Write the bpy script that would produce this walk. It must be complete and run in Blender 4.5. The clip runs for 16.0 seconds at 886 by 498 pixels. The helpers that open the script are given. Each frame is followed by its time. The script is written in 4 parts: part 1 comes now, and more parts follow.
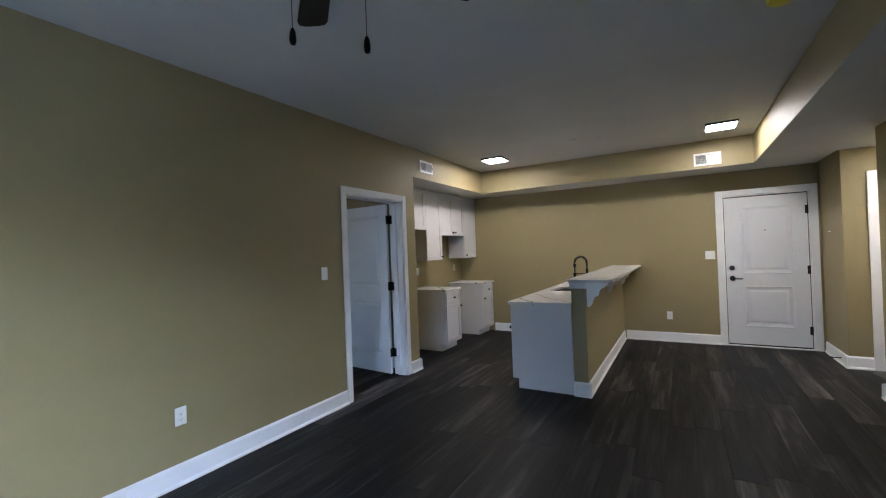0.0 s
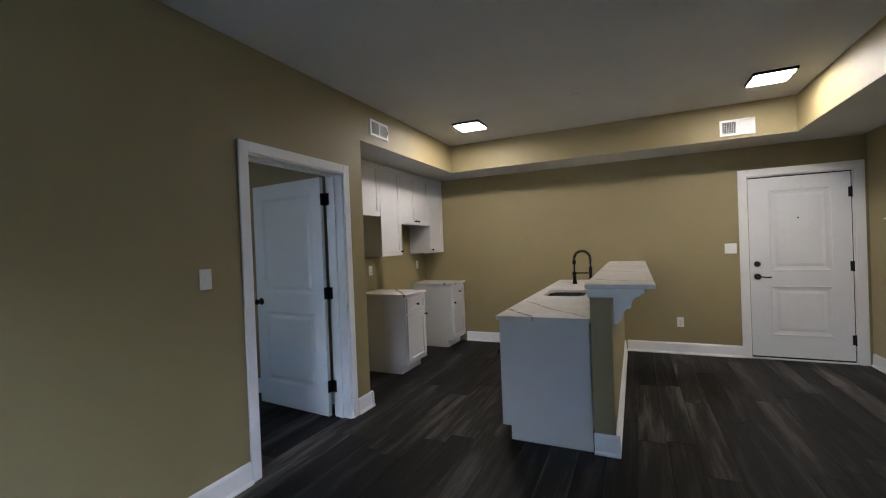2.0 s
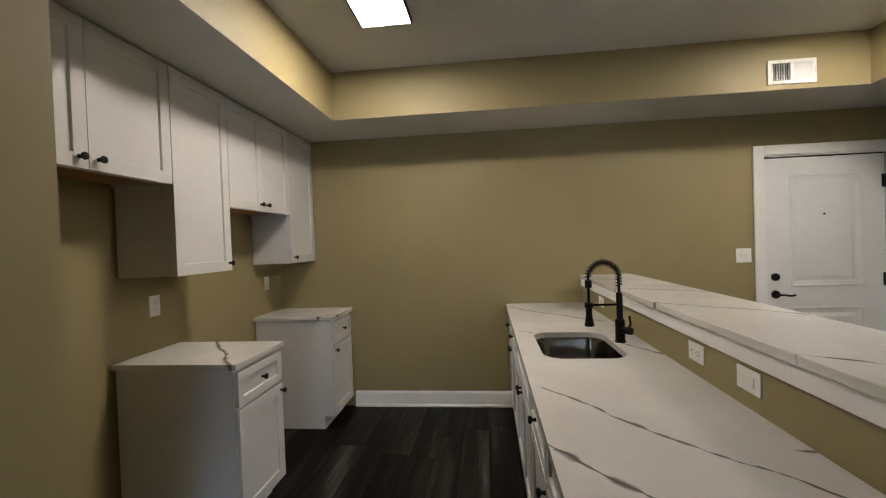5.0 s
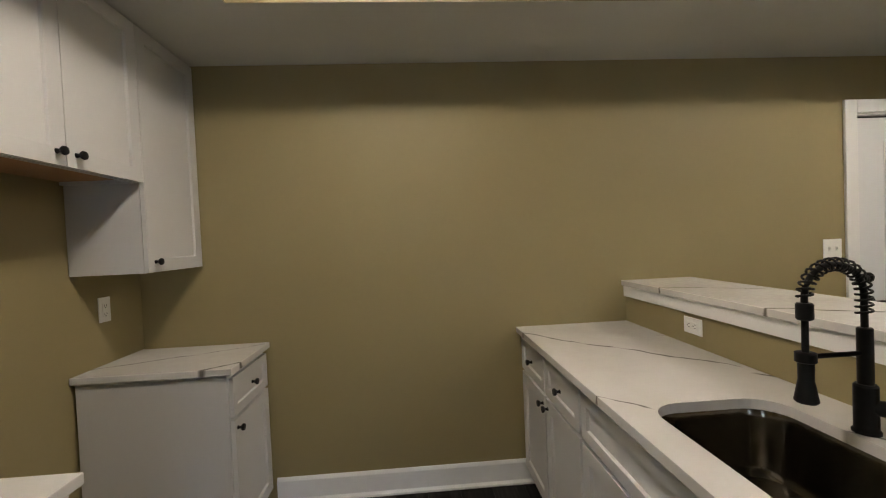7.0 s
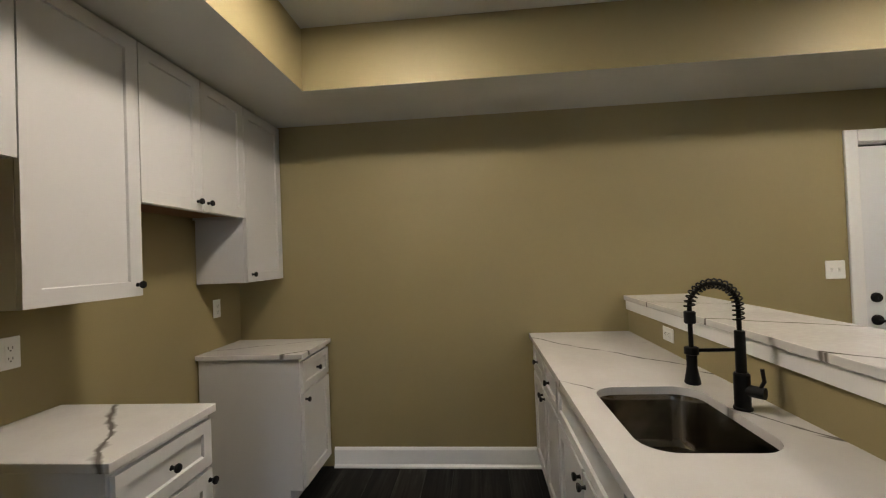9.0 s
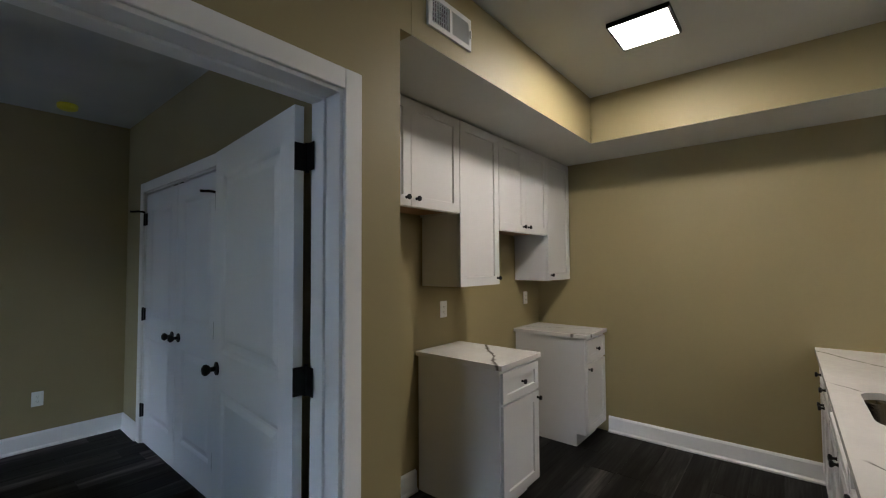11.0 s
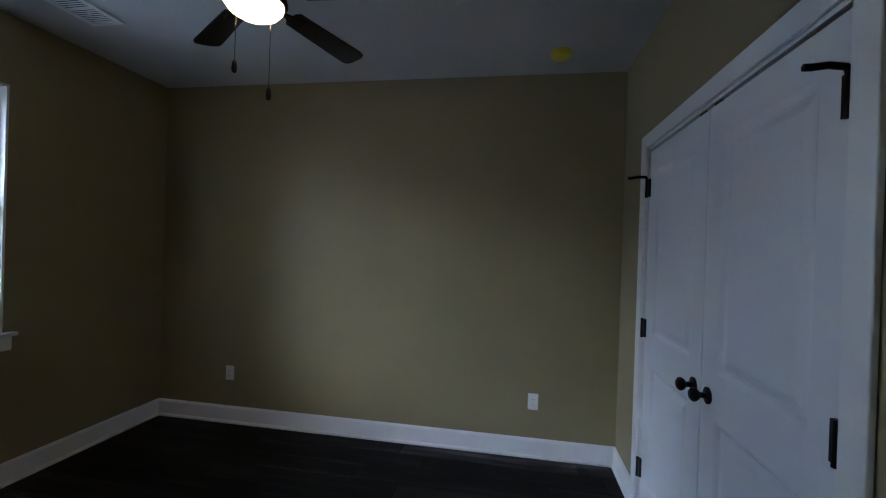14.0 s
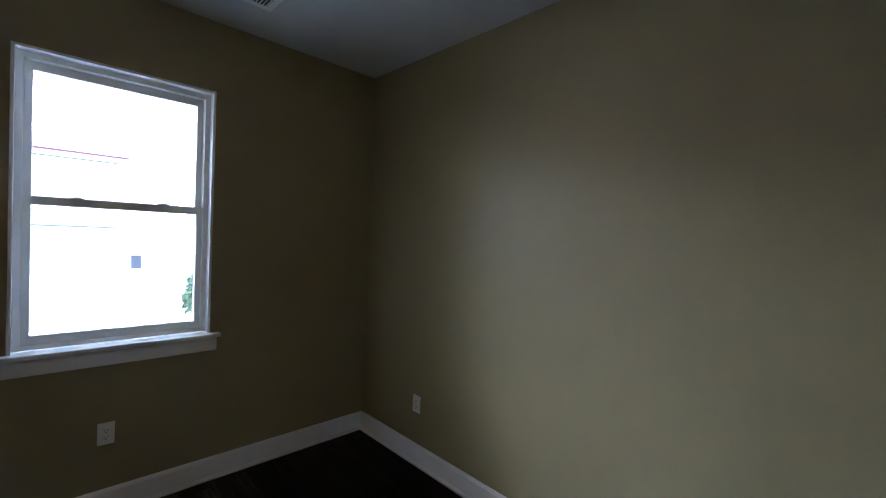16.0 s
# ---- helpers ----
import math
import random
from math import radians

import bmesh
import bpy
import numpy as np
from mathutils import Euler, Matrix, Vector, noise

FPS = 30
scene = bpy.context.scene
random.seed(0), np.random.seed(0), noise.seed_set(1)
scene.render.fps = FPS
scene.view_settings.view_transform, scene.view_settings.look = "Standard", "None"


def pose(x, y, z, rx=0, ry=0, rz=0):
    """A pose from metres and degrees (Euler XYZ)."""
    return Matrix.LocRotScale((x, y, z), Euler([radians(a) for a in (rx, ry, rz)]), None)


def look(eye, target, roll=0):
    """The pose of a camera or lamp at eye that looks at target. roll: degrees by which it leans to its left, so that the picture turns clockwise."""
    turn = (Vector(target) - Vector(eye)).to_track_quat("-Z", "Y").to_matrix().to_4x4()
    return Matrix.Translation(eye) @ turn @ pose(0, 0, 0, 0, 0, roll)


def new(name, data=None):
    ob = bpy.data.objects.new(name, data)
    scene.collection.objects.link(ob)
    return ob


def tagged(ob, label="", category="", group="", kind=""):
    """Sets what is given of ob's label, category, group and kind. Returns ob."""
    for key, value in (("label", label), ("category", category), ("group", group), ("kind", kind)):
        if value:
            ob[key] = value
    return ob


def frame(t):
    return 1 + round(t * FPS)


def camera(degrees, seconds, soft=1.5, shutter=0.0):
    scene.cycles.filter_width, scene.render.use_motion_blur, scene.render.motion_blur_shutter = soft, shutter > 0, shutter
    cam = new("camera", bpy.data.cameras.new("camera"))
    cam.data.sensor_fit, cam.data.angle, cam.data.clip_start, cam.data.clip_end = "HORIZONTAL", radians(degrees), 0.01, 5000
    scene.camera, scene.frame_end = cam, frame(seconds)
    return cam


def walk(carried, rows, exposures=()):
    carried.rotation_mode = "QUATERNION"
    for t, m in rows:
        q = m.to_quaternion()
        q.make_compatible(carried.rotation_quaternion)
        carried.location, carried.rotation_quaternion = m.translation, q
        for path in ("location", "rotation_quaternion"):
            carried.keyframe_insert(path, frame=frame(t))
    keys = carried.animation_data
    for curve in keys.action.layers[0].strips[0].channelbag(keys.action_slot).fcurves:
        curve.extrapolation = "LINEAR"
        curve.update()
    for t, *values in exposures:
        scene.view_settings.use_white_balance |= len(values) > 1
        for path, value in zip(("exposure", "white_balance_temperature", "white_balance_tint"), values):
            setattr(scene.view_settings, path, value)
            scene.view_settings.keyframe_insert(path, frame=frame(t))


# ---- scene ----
cam = camera(93.7, 16.0, soft=1.15)
EXPOSURE = 3.75
PATH = [
    (0, (2.871, -6.919, 1.438), (1.869, -5.188, 1.452), -2.2),
    (0.5, (2.734, -6.647, 1.388), (1.802, -4.877, 1.387), -2.4),
    (1, (2.596, -6.371, 1.362), (1.718, -4.574, 1.356), -2.3),
    (1.5, (2.373, -6.057, 1.392), (1.528, -4.244, 1.380), -2.1),
    (2, (2.197, -5.711, 1.419), (1.357, -3.896, 1.401), -2.3),
    (2.5, (2.013, -5.366, 1.444), (1.211, -3.534, 1.425), -2.1),
    (3, (1.826, -5.037, 1.462), (1.160, -3.151, 1.439), -2.2),
    (3.5, (1.662, -4.689, 1.473), (1.109, -2.767, 1.450), -2.2),
    (4, (1.502, -4.343, 1.470), (1.041, -2.397, 1.448), -2.1),
    (4.5, (1.307, -3.991, 1.455), (0.964, -2.021, 1.431), -2.0),
    (7, (0.713, -2.317, 1.409), (0.845, -0.322, 1.361), -2.5),
    (7.5, (0.723, -2.193, 1.399), (0.850, -0.197, 1.381), -2.6),
    (8, (0.761, -2.336, 1.423), (0.874, -0.340, 1.428), -2.5),
    (10.5, (1.162, -3.606, 1.445), (0.156, -1.880, 1.538), -1.0),
    (11, (1.144, -3.755, 1.458), (-0.134, -2.218, 1.534), -0.3),
    (11.5, (0.983, -3.736, 1.461), (-0.520, -2.416, 1.501), 0.1),
    (12, (0.720, -3.638, 1.448), (-1.000, -2.618, 1.476), 0.6),
    (12.5, (0.455, -3.568, 1.450), (-1.425, -2.886, 1.472), 1.0),
    (13, (0.140, -3.495, 1.448), (-1.825, -3.125, 1.471), 1.4),
    (13.5, (-0.166, -3.440, 1.472), (-2.166, -3.400, 1.474), 1.6),
    (13.8, (-0.369, -3.422, 1.471), (-2.358, -3.631, 1.476), 1.8),
    (14, (-0.492, -3.414, 1.475), (-2.462, -3.750, 1.470), 1.9),
    (14.5, (-0.794, -3.440, 1.483), (-2.687, -4.085, 1.470), 2.1),
    (15, (-1.132, -3.452, 1.512), (-2.908, -4.372, 1.482), 2.1),
    (15.5, (-1.448, -3.480, 1.548), (-3.046, -4.683, 1.502), 2.6),
    (16, (-1.695, -3.574, 1.540), (-3.088, -5.008, 1.481), 2.6),
]
walk(cam, [(t, look(eye, target, roll)) for t, eye, target, roll in PATH],
     [(0.0, EXPOSURE - 0.1, 5700, 12), (1.0, EXPOSURE - 0.15, 5750, 12), (2.0, EXPOSURE - 0.25, 5900, 12), (4.0, EXPOSURE - 0.3, 6200, 11),
      (7.0, EXPOSURE - 0.35, 6650, 9), (8.2, EXPOSURE - 0.35, 6650, 9), (10.5, EXPOSURE - 0.35, 6250, 9), (12.0, EXPOSURE - 0.3, 5750, 11),
      (14.0, EXPOSURE + 0.05, 5600, 13), (15.0, EXPOSURE + 0.45, 5650, 14), (16.0, EXPOSURE + 0.5, 5650, 14)])

# ---- world, sun and large lights ----
world = bpy.data.worlds.new("sky")
scene.world = world
world.use_nodes = True
wn = world.node_tree
sky = wn.nodes.new("ShaderNodeTexSky")
sky.sky_type, sky.sun_disc = "NISHITA", False
sky.sun_elevation, sky.sun_rotation = radians(48), radians(139)
wn.nodes["Background"].inputs[1].default_value = 0.15
wn.links.new(sky.outputs[0], wn.nodes["Background"].inputs[0])
sun = new("sun", bpy.data.lights.new("sun", "SUN"))
sun.data.energy, sun.data.angle, sun.data.color = 2.3, radians(84), (0.73, 0.84, 1.0)
sun.matrix_world = look((1.45, -1.65, 2.44), (0, 0, 0))
PANEL_GLOW, FAN_GLOW = 10.5, 0.8


# ---- materials ----
class Nodes:
    """A small wrapper for building one node material."""

    def __init__(self, name, rough=0.5, metal=0.0, spec=0.5):
        self.mat = bpy.data.materials.new(name)
        self.mat.use_nodes = True
        self.t = self.mat.node_tree
        self.b = self.t.nodes["Principled BSDF"]
        self.b.inputs["Roughness"].default_value = rough
        self.b.inputs["Metallic"].default_value = metal
        self.b.inputs["Specular IOR Level"].default_value = spec

    def node(self, kind, **inputs):
        n = self.t.nodes.new(kind)
        for k, v in inputs.items():
            self.put(n, k.replace("_", " "), v)
        return n

    def put(self, n, key, v):
        sock = n.inputs[key]
        if isinstance(v, bpy.types.NodeSocket):
            self.t.links.new(v, sock)
        else:
            sock.default_value = v

    def math(self, op, a, b=0.0, clamp=False):
        n = self.t.nodes.new("ShaderNodeMath")
        n.operation, n.use_clamp = op, clamp
        self.put(n, 0, a)
        self.put(n, 1, b)
        return n.outputs[0]

    def place(self, scale=(1, 1, 1)):
        g = self.t.nodes.new("ShaderNodeNewGeometry")
        m = self.node("ShaderNodeMapping", Vector=g.outputs["Position"], Scale=scale)
        return m.outputs[0]

    def noise(self, vec, scale, detail=3.0, rough=0.5):
        n = self.node("ShaderNodeTexNoise", Vector=vec, Scale=scale, Detail=detail, Roughness=rough)
        return n.outputs["Fac"]

    def ramp(self, fac, stops):
        n = self.t.nodes.new("ShaderNodeValToRGB")
        self.put(n, "Fac", fac)
        e = n.color_ramp.elements
        while len(e) < len(stops):
            e.new(0.5)
        for el, (p, c) in zip(e, stops):
            el.position, el.color = p, (*c, 1)
        return n.outputs["Color"]

    def mix(self, fac, a, b, kind="MIX"):
        n = self.t.nodes.new("ShaderNodeMixRGB")
        n.blend_type = kind
        for k, v in (("Fac", fac), ("Color1", a), ("Color2", b)):
            self.put(n, k, v if not isinstance(v, tuple) else (*v, 1))
        return n.outputs[0]

    def bump(self, height, strength, distance=0.002):
        n = self.node("ShaderNodeBump", Strength=strength, Distance=distance, Height=height)
        self.put(self.b, "Normal", n.outputs[0])

    def colour(self, c):
        self.put(self.b, "Base Color", c if not isinstance(c, tuple) else (*c, 1))
        return self


def painted(name, col, rough, grain=260.0, relief=0.25, vary=0.05, spec=0.4):
    """Rolled paint: slight patchiness at arm's length, orange-peel relief close up."""
    n = Nodes(name, rough, 0, spec)
    p = n.place()
    f = n.noise(p, 1.3, 4.0)
    g = n.noise(p, 22.0, 3.0)
    dark = tuple(c * (1 - vary) for c in col)
    light = tuple(min(1, c * (1 + vary)) for c in col)
    c = n.ramp(f, [(0.3, dark), (0.7, light)])
    n.colour(n.mix(0.12, c, n.ramp(g, [(0.3, dark), (0.7, light)])))
    n.bump(n.noise(p, grain, 2.0), relief, 0.0015)
    r = n.math("MULTIPLY_ADD", g, 0.12)
    n.t.nodes[-1].inputs[2].default_value = rough - 0.06
    n.put(n.b, "Roughness", r)
    return n.mat


M_WALL = painted("tan_wall_paint", (0.298, 0.248, 0.126), 0.55, 240, 0.3)
M_CEIL = painted("flat_ceiling_paint", (0.56, 0.56, 0.535), 0.85, 160, 0.35)
M_TRIM = painted("white_trim_enamel", (0.80, 0.80, 0.80), 0.32, 60, 0.05, 0.02)
M_DOOR = painted("white_door_paint", (0.76, 0.77, 0.79), 0.38, 90, 0.12, 0.025)
M_CAB = painted("white_cabinet_lacquer", (0.60, 0.595, 0.595), 0.35, 70, 0.05, 0.02)
M_PLATE = painted("white_plastic", (0.82, 0.82, 0.80), 0.3, 50, 0.02, 0.01)
M_BLACK = painted("black_metal", (0.007, 0.007, 0.008), 0.5, 120, 0.1, 0.2, 0.2)
M_DARK = painted("dark_void", (0.03, 0.03, 0.03), 0.8, 50, 0.05)
M_YELLOW = painted("yellow_dust_cover", (0.72, 0.62, 0.04), 0.4, 50, 0.05)
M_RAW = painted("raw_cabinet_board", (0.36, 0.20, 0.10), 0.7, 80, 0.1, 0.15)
M_BLADE = painted("dark_fan_blade", (0.009, 0.007, 0.006), 0.5, 60, 0.15, 0.3)
M_VENT = painted("white_vent_enamel", (0.75, 0.75, 0.74), 0.4, 60, 0.05)


def plank_material():
    n = Nodes("dark_vinyl_plank", 0.5, 0, 0.13)
    info = n.t.nodes.new("ShaderNodeObjectInfo")
    rnd = info.outputs["Random"]
    g = n.t.nodes.new("ShaderNodeNewGeometry")
    shift = n.node("ShaderNodeCombineXYZ")
    n.put(shift, "X", n.math("MULTIPLY", rnd, 37.0))
    n.put(shift, "Y", n.math("MULTIPLY", rnd, 91.0))
    add = n.t.nodes.new("ShaderNodeVectorMath")
    n.put(add, 0, g.outputs["Position"])
    n.put(add, 1, shift.outputs[0])
    m1 = n.node("ShaderNodeMapping", Vector=add.outputs[0], Scale=(9, 0.8, 1))
    m2 = n.node("ShaderNodeMapping", Vector=add.outputs[0], Scale=(70, 2.2, 1))
    broad = n.noise(m1.outputs[0], 1.0, 5.0, 0.6)
    fine = n.noise(m2.outputs[0], 1.0, 4.0, 0.6)
    base = n.ramp(broad, [(0.28, (0.004, 0.004, 0.004)), (0.5, (0.013, 0.0125, 0.012)), (0.72, (0.072, 0.069, 0.066))])
    grain = n.ramp(fine, [(0.3, (0.66, 0.66, 0.66)), (0.7, (1.22, 1.22, 1.22))])
    tone = n.ramp(rnd, [(0.0, (0.38, 0.38, 0.38)), (0.55, (0.8, 0.79, 0.775)), (1.0, (2.3, 2.2, 2.08))])
    c = n.mix(1.0, n.mix(1.0, base, grain, "MULTIPLY"), tone, "MULTIPLY")
    n.colour(c)
    n.put(n.b, "Roughness", n.ramp(fine, [(0.2, (0.56, 0.56, 0.56)), (0.8, (0.44, 0.44, 0.44))]))
    n.bump(fine, 0.25, 0.0008)
    return n.mat


M_PLANK = plank_material()

# veins in the stone: start x, y, end x, y, half width
VEINS = ((1.23, -2.45, 1.55, -2.87, 0.012), (1.28, -2.06, 1.94, -2.84, 0.007),
         (1.24, -0.13, 1.88, -0.895, 0.007), (1.24, -1.03, 1.37, -1.19, 0.006), (1.74, -1.36, 1.95, -1.66, 0.008),
         (-0.52, -1.27, -0.06, -1.84, 0.011), (-0.80, -0.41, -0.10, -0.05, 0.005), (-0.28, -0.57, -0.06, -0.35, 0.009),
         (1.86, -2.485, 2.34, -2.68, 0.006), (1.86, -1.57, 2.34, -1.98, 0.006), (1.86, -0.95, 2.34, -1.28, 0.008), (1.86, -0.35, 2.34, -0.62, 0.005))


def quartz_material():
    n = Nodes("veined_white_quartz", 0.18, 0, 0.5)
    p = n.place()
    wob = n.node("ShaderNodeTexNoise", Vector=p, Scale=3.6, Detail=2.5, Roughness=0.5)
    wide = n.noise(p, 16.0, 2.0)
    sep = n.node("ShaderNodeSeparateXYZ", Vector=p)
    x, y = sep.outputs[0], sep.outputs[1]
    off = n.math("MULTIPLY", n.math("SUBTRACT", wob.outputs["Fac"], 0.5), 0.11)
    swell = n.ramp(wide, [(0.35, (0.25, 0.25, 0.25)), (0.68, (1.6, 1.6, 1.6))])
    total = None
    for x0, y0, x1, y1, half in VEINS:
        ln = math.hypot(x1 - x0, y1 - y0)
        ux, uy = (x1 - x0) / ln, (y1 - y0) / ln
        dx, dy = n.math("SUBTRACT", x, x0), n.math("SUBTRACT", y, y0)
        along = n.math("ADD", n.math("MULTIPLY", dx, ux), n.math("MULTIPLY", dy, uy))
        side = n.math("ADD", n.math("SUBTRACT", n.math("MULTIPLY", dx, -uy), n.math("MULTIPLY", dy, -ux)), off)
        near = n.math("DIVIDE", n.math("ABSOLUTE", side), n.math("MULTIPLY", swell, half))
        line = n.math("SUBTRACT", 1.25, near, True)
        inside = n.math("MULTIPLY", n.math("MULTIPLY", along, 30.0, True), n.math("MULTIPLY", n.math("SUBTRACT", ln, along), 30.0, True))
        v = n.math("MULTIPLY", line, inside)
        total = v if total is None else n.math("MAXIMUM", total, v)
    cloud = n.ramp(n.noise(p, 3.0, 5.0), [(0.3, (0.60, 0.585, 0.57)), (0.7, (0.69, 0.68, 0.665))])
    n.colour(n.mix(total, cloud, (0.16, 0.145, 0.135)))
    n.put(n.b, "Roughness", n.ramp(n.noise(p, 40.0), [(0.3, (0.16, 0.16, 0.16)), (0.7, (0.24, 0.24, 0.24))]))
    return n.mat


M_QUARTZ = quartz_material()


def steel_material():
    n = Nodes("brushed_stainless", 0.28, 1.0)
    f = n.noise(n.place(), 30.0, 3.0)
    n.colour(n.ramp(f, [(0.3, (0.20, 0.18, 0.15)), (0.7, (0.26, 0.238, 0.20))]))
    n.put(n.b, "Roughness", n.ramp(f, [(0.3, (0.13, 0.13, 0.13)), (0.7, (0.19, 0.19, 0.19))]))
    return n.mat


M_STEEL = steel_material()


def glowing(name, col, strength):
    n = Nodes(name, 0.4)
    n.colour((0.8, 0.8, 0.8))
    n.b.inputs["Emission Color"].default_value = (*col, 1)
    n.b.inputs["Emission Strength"].default_value = strength
    return n.mat


M_PANEL = glowing("lit_panel_diffuser", (1.0, 0.885, 0.755), PANEL_GLOW)
M_GLOBE = glowing("lit_fan_globe", (1.0, 0.66, 0.34), FAN_GLOW)


def glass_material():
    n = Nodes("window_glass", 0.02)
    n.colour((1, 1, 1))
    n.b.inputs["Transmission Weight"].default_value = 1.0
    n.b.inputs["IOR"].default_value = 1.02
    return n.mat


M_GLASS = glass_material()
M_SIDING = painted("pale_siding", (0.78, 0.76, 0.74), 0.7, 40, 0.1)
M_ROOF = painted("faded_maroon_fascia", (0.085, 0.022, 0.036), 0.6, 40, 0.1)
M_GUTTER = painted("grey_gutter_paint", (0.07, 0.07, 0.075), 0.5)
M_GROUND = painted("pale_concrete_ground", (0.66, 0.66, 0.65), 0.9, 30, 0.3, 0.1)
M_LEAF = painted("leaf_green", (0.11, 0.15, 0.07), 0.6, 60, 0.1, 0.3)
M_AUTUMN = painted("leaf_yellow_green", (0.36, 0.30, 0.11), 0.6, 60, 0.1, 0.3)
M_BARK = painted("bark", (0.12, 0.08, 0.06), 0.9, 60, 0.5, 0.2)
M_RED = painted("red_sign_paint", (0.55, 0.03, 0.03), 0.5)
M_ORANGE = painted("weathered_orange_pole", (0.30, 0.10, 0.06), 0.6)
M_PANE = painted("dark_far_pane", (0.010, 0.013, 0.022), 0.2)
M_CAR = painted("grey_car_paint", (0.25, 0.27, 0.30), 0.3)


# ---- mesh helpers ----
def cuboid(bm, x0, x1, y0, y1, z0, z1, edge=0.0):
    """A box added to bm, with its edges rounded off by edge."""
    r = bmesh.ops.create_cube(bm, size=1.0, matrix=Matrix.Translation(((x0 + x1) / 2, (y0 + y1) / 2, (z0 + z1) / 2))
                              @ Matrix.Diagonal((x1 - x0, y1 - y0, z1 - z0, 1)))
    if edge:
        es = {e for v in r["verts"] for e in v.link_edges}
        bmesh.ops.bevel(bm, geom=list(es), offset=edge, segments=2, profile=0.5, affect="EDGES")
    return bm


def box(x0, x1, y0, y1, z0, z1, edge=0.0):
    return cuboid(bmesh.new(), x0, x1, y0, y1, z0, z1, edge)


def boxes(*rows):
    bm = bmesh.new()
    for r in rows:
        cuboid(bm, *r)
    return bm


def turned(profile, seg=24, m=None):
    """A surface of revolution about z from (radius, z) pairs, closed at both ends."""
    bm = bmesh.new()
    rings = []
    for r, z in profile:
        rings.append([bm.verts.new((r * math.cos(2 * math.pi * k / seg), r * math.sin(2 * math.pi * k / seg), z)) for k in range(seg)])
    for a, b in zip(rings, rings[1:]):
        for k in range(seg):
            bm.faces.new((a[k], a[(k + 1) % seg], b[(k + 1) % seg], b[k]))
    bm.faces.new(rings[0][::-1])
    bm.faces.new(rings[-1])
    bmesh.ops.recalc_face_normals(bm, faces=bm.faces)
    if m is not None:
        bm.transform(m)
    return bm


def tube(points, radius, seg=10):
    """A round bar along a line of points."""
    bm = bmesh.new()
    pts = [Vector(p) for p in points]
    rings = []
    for i, p in enumerate(pts):
        d = (pts[min(i + 1, len(pts) - 1)] - pts[max(i - 1, 0)]).normalized()
        up = Vector((0, 0, 1)) if abs(d.z) < 0.95 else Vector((0, 1, 0))
        a = d.cross(up).normalized()
        b = a.cross(d)
        rings.append([bm.verts.new(p + radius * (math.cos(2 * math.pi * k / seg) * a + math.sin(2 * math.pi * k / seg) * b)) for k in range(seg)])
    for r, s in zip(rings, rings[1:]):
        for k in range(seg):
            bm.faces.new((r[k], r[(k + 1) % seg], s[(k + 1) % seg], s[k]))
    bm.faces.new(rings[0][::-1])
    bm.faces.new(rings[-1])
    bmesh.ops.recalc_face_normals(bm, faces=bm.faces)
    return bm


def extruded(outline, y0, y1):
    """A flat outline in (x, z), given thickness along y."""
    bm = bmesh.new()
    a = [bm.verts.new((x, y0, z)) for x, z in outline]
    b = [bm.verts.new((x, y1, z)) for x, z in outline]
    bm.faces.new(a)
    bm.faces.new(b[::-1])
    for k in range(len(a)):
        j = (k + 1) % len(a)
        bm.faces.new((a[k], b[k], b[j], a[j]))
    bmesh.ops.recalc_face_normals(bm, faces=bm.faces)
    return bm


def mesh_of(name, bm, material, smooth=False):
    me = bpy.data.meshes.new(name)
    if smooth:
        for f in bm.faces:
            f.smooth = True
        for e in bm.edges:
            if len(e.link_faces) == 2 and e.calc_face_angle(0) > radians(38):
                e.smooth = False
    bm.to_mesh(me)
    bm.free()
    me.materials.append(material)
    return me


def part(name, bm, material, parent, label="", smooth=False):
    ob = new(name, mesh_of(name, bm, material, smooth))
    ob.parent = parent
    if label:
        ob["label"] = label
    return ob


def solid(name, bm, material, label, category, kind="", group="", smooth=False):
    ob = new(name, mesh_of(name, bm, material, smooth))
    return tagged(ob, label, category, group, kind)


def thing(name, m, label, category, group="", kind=""):
    ob = new(name)
    ob.matrix_world = m
    return tagged(ob, label, category, group, kind)


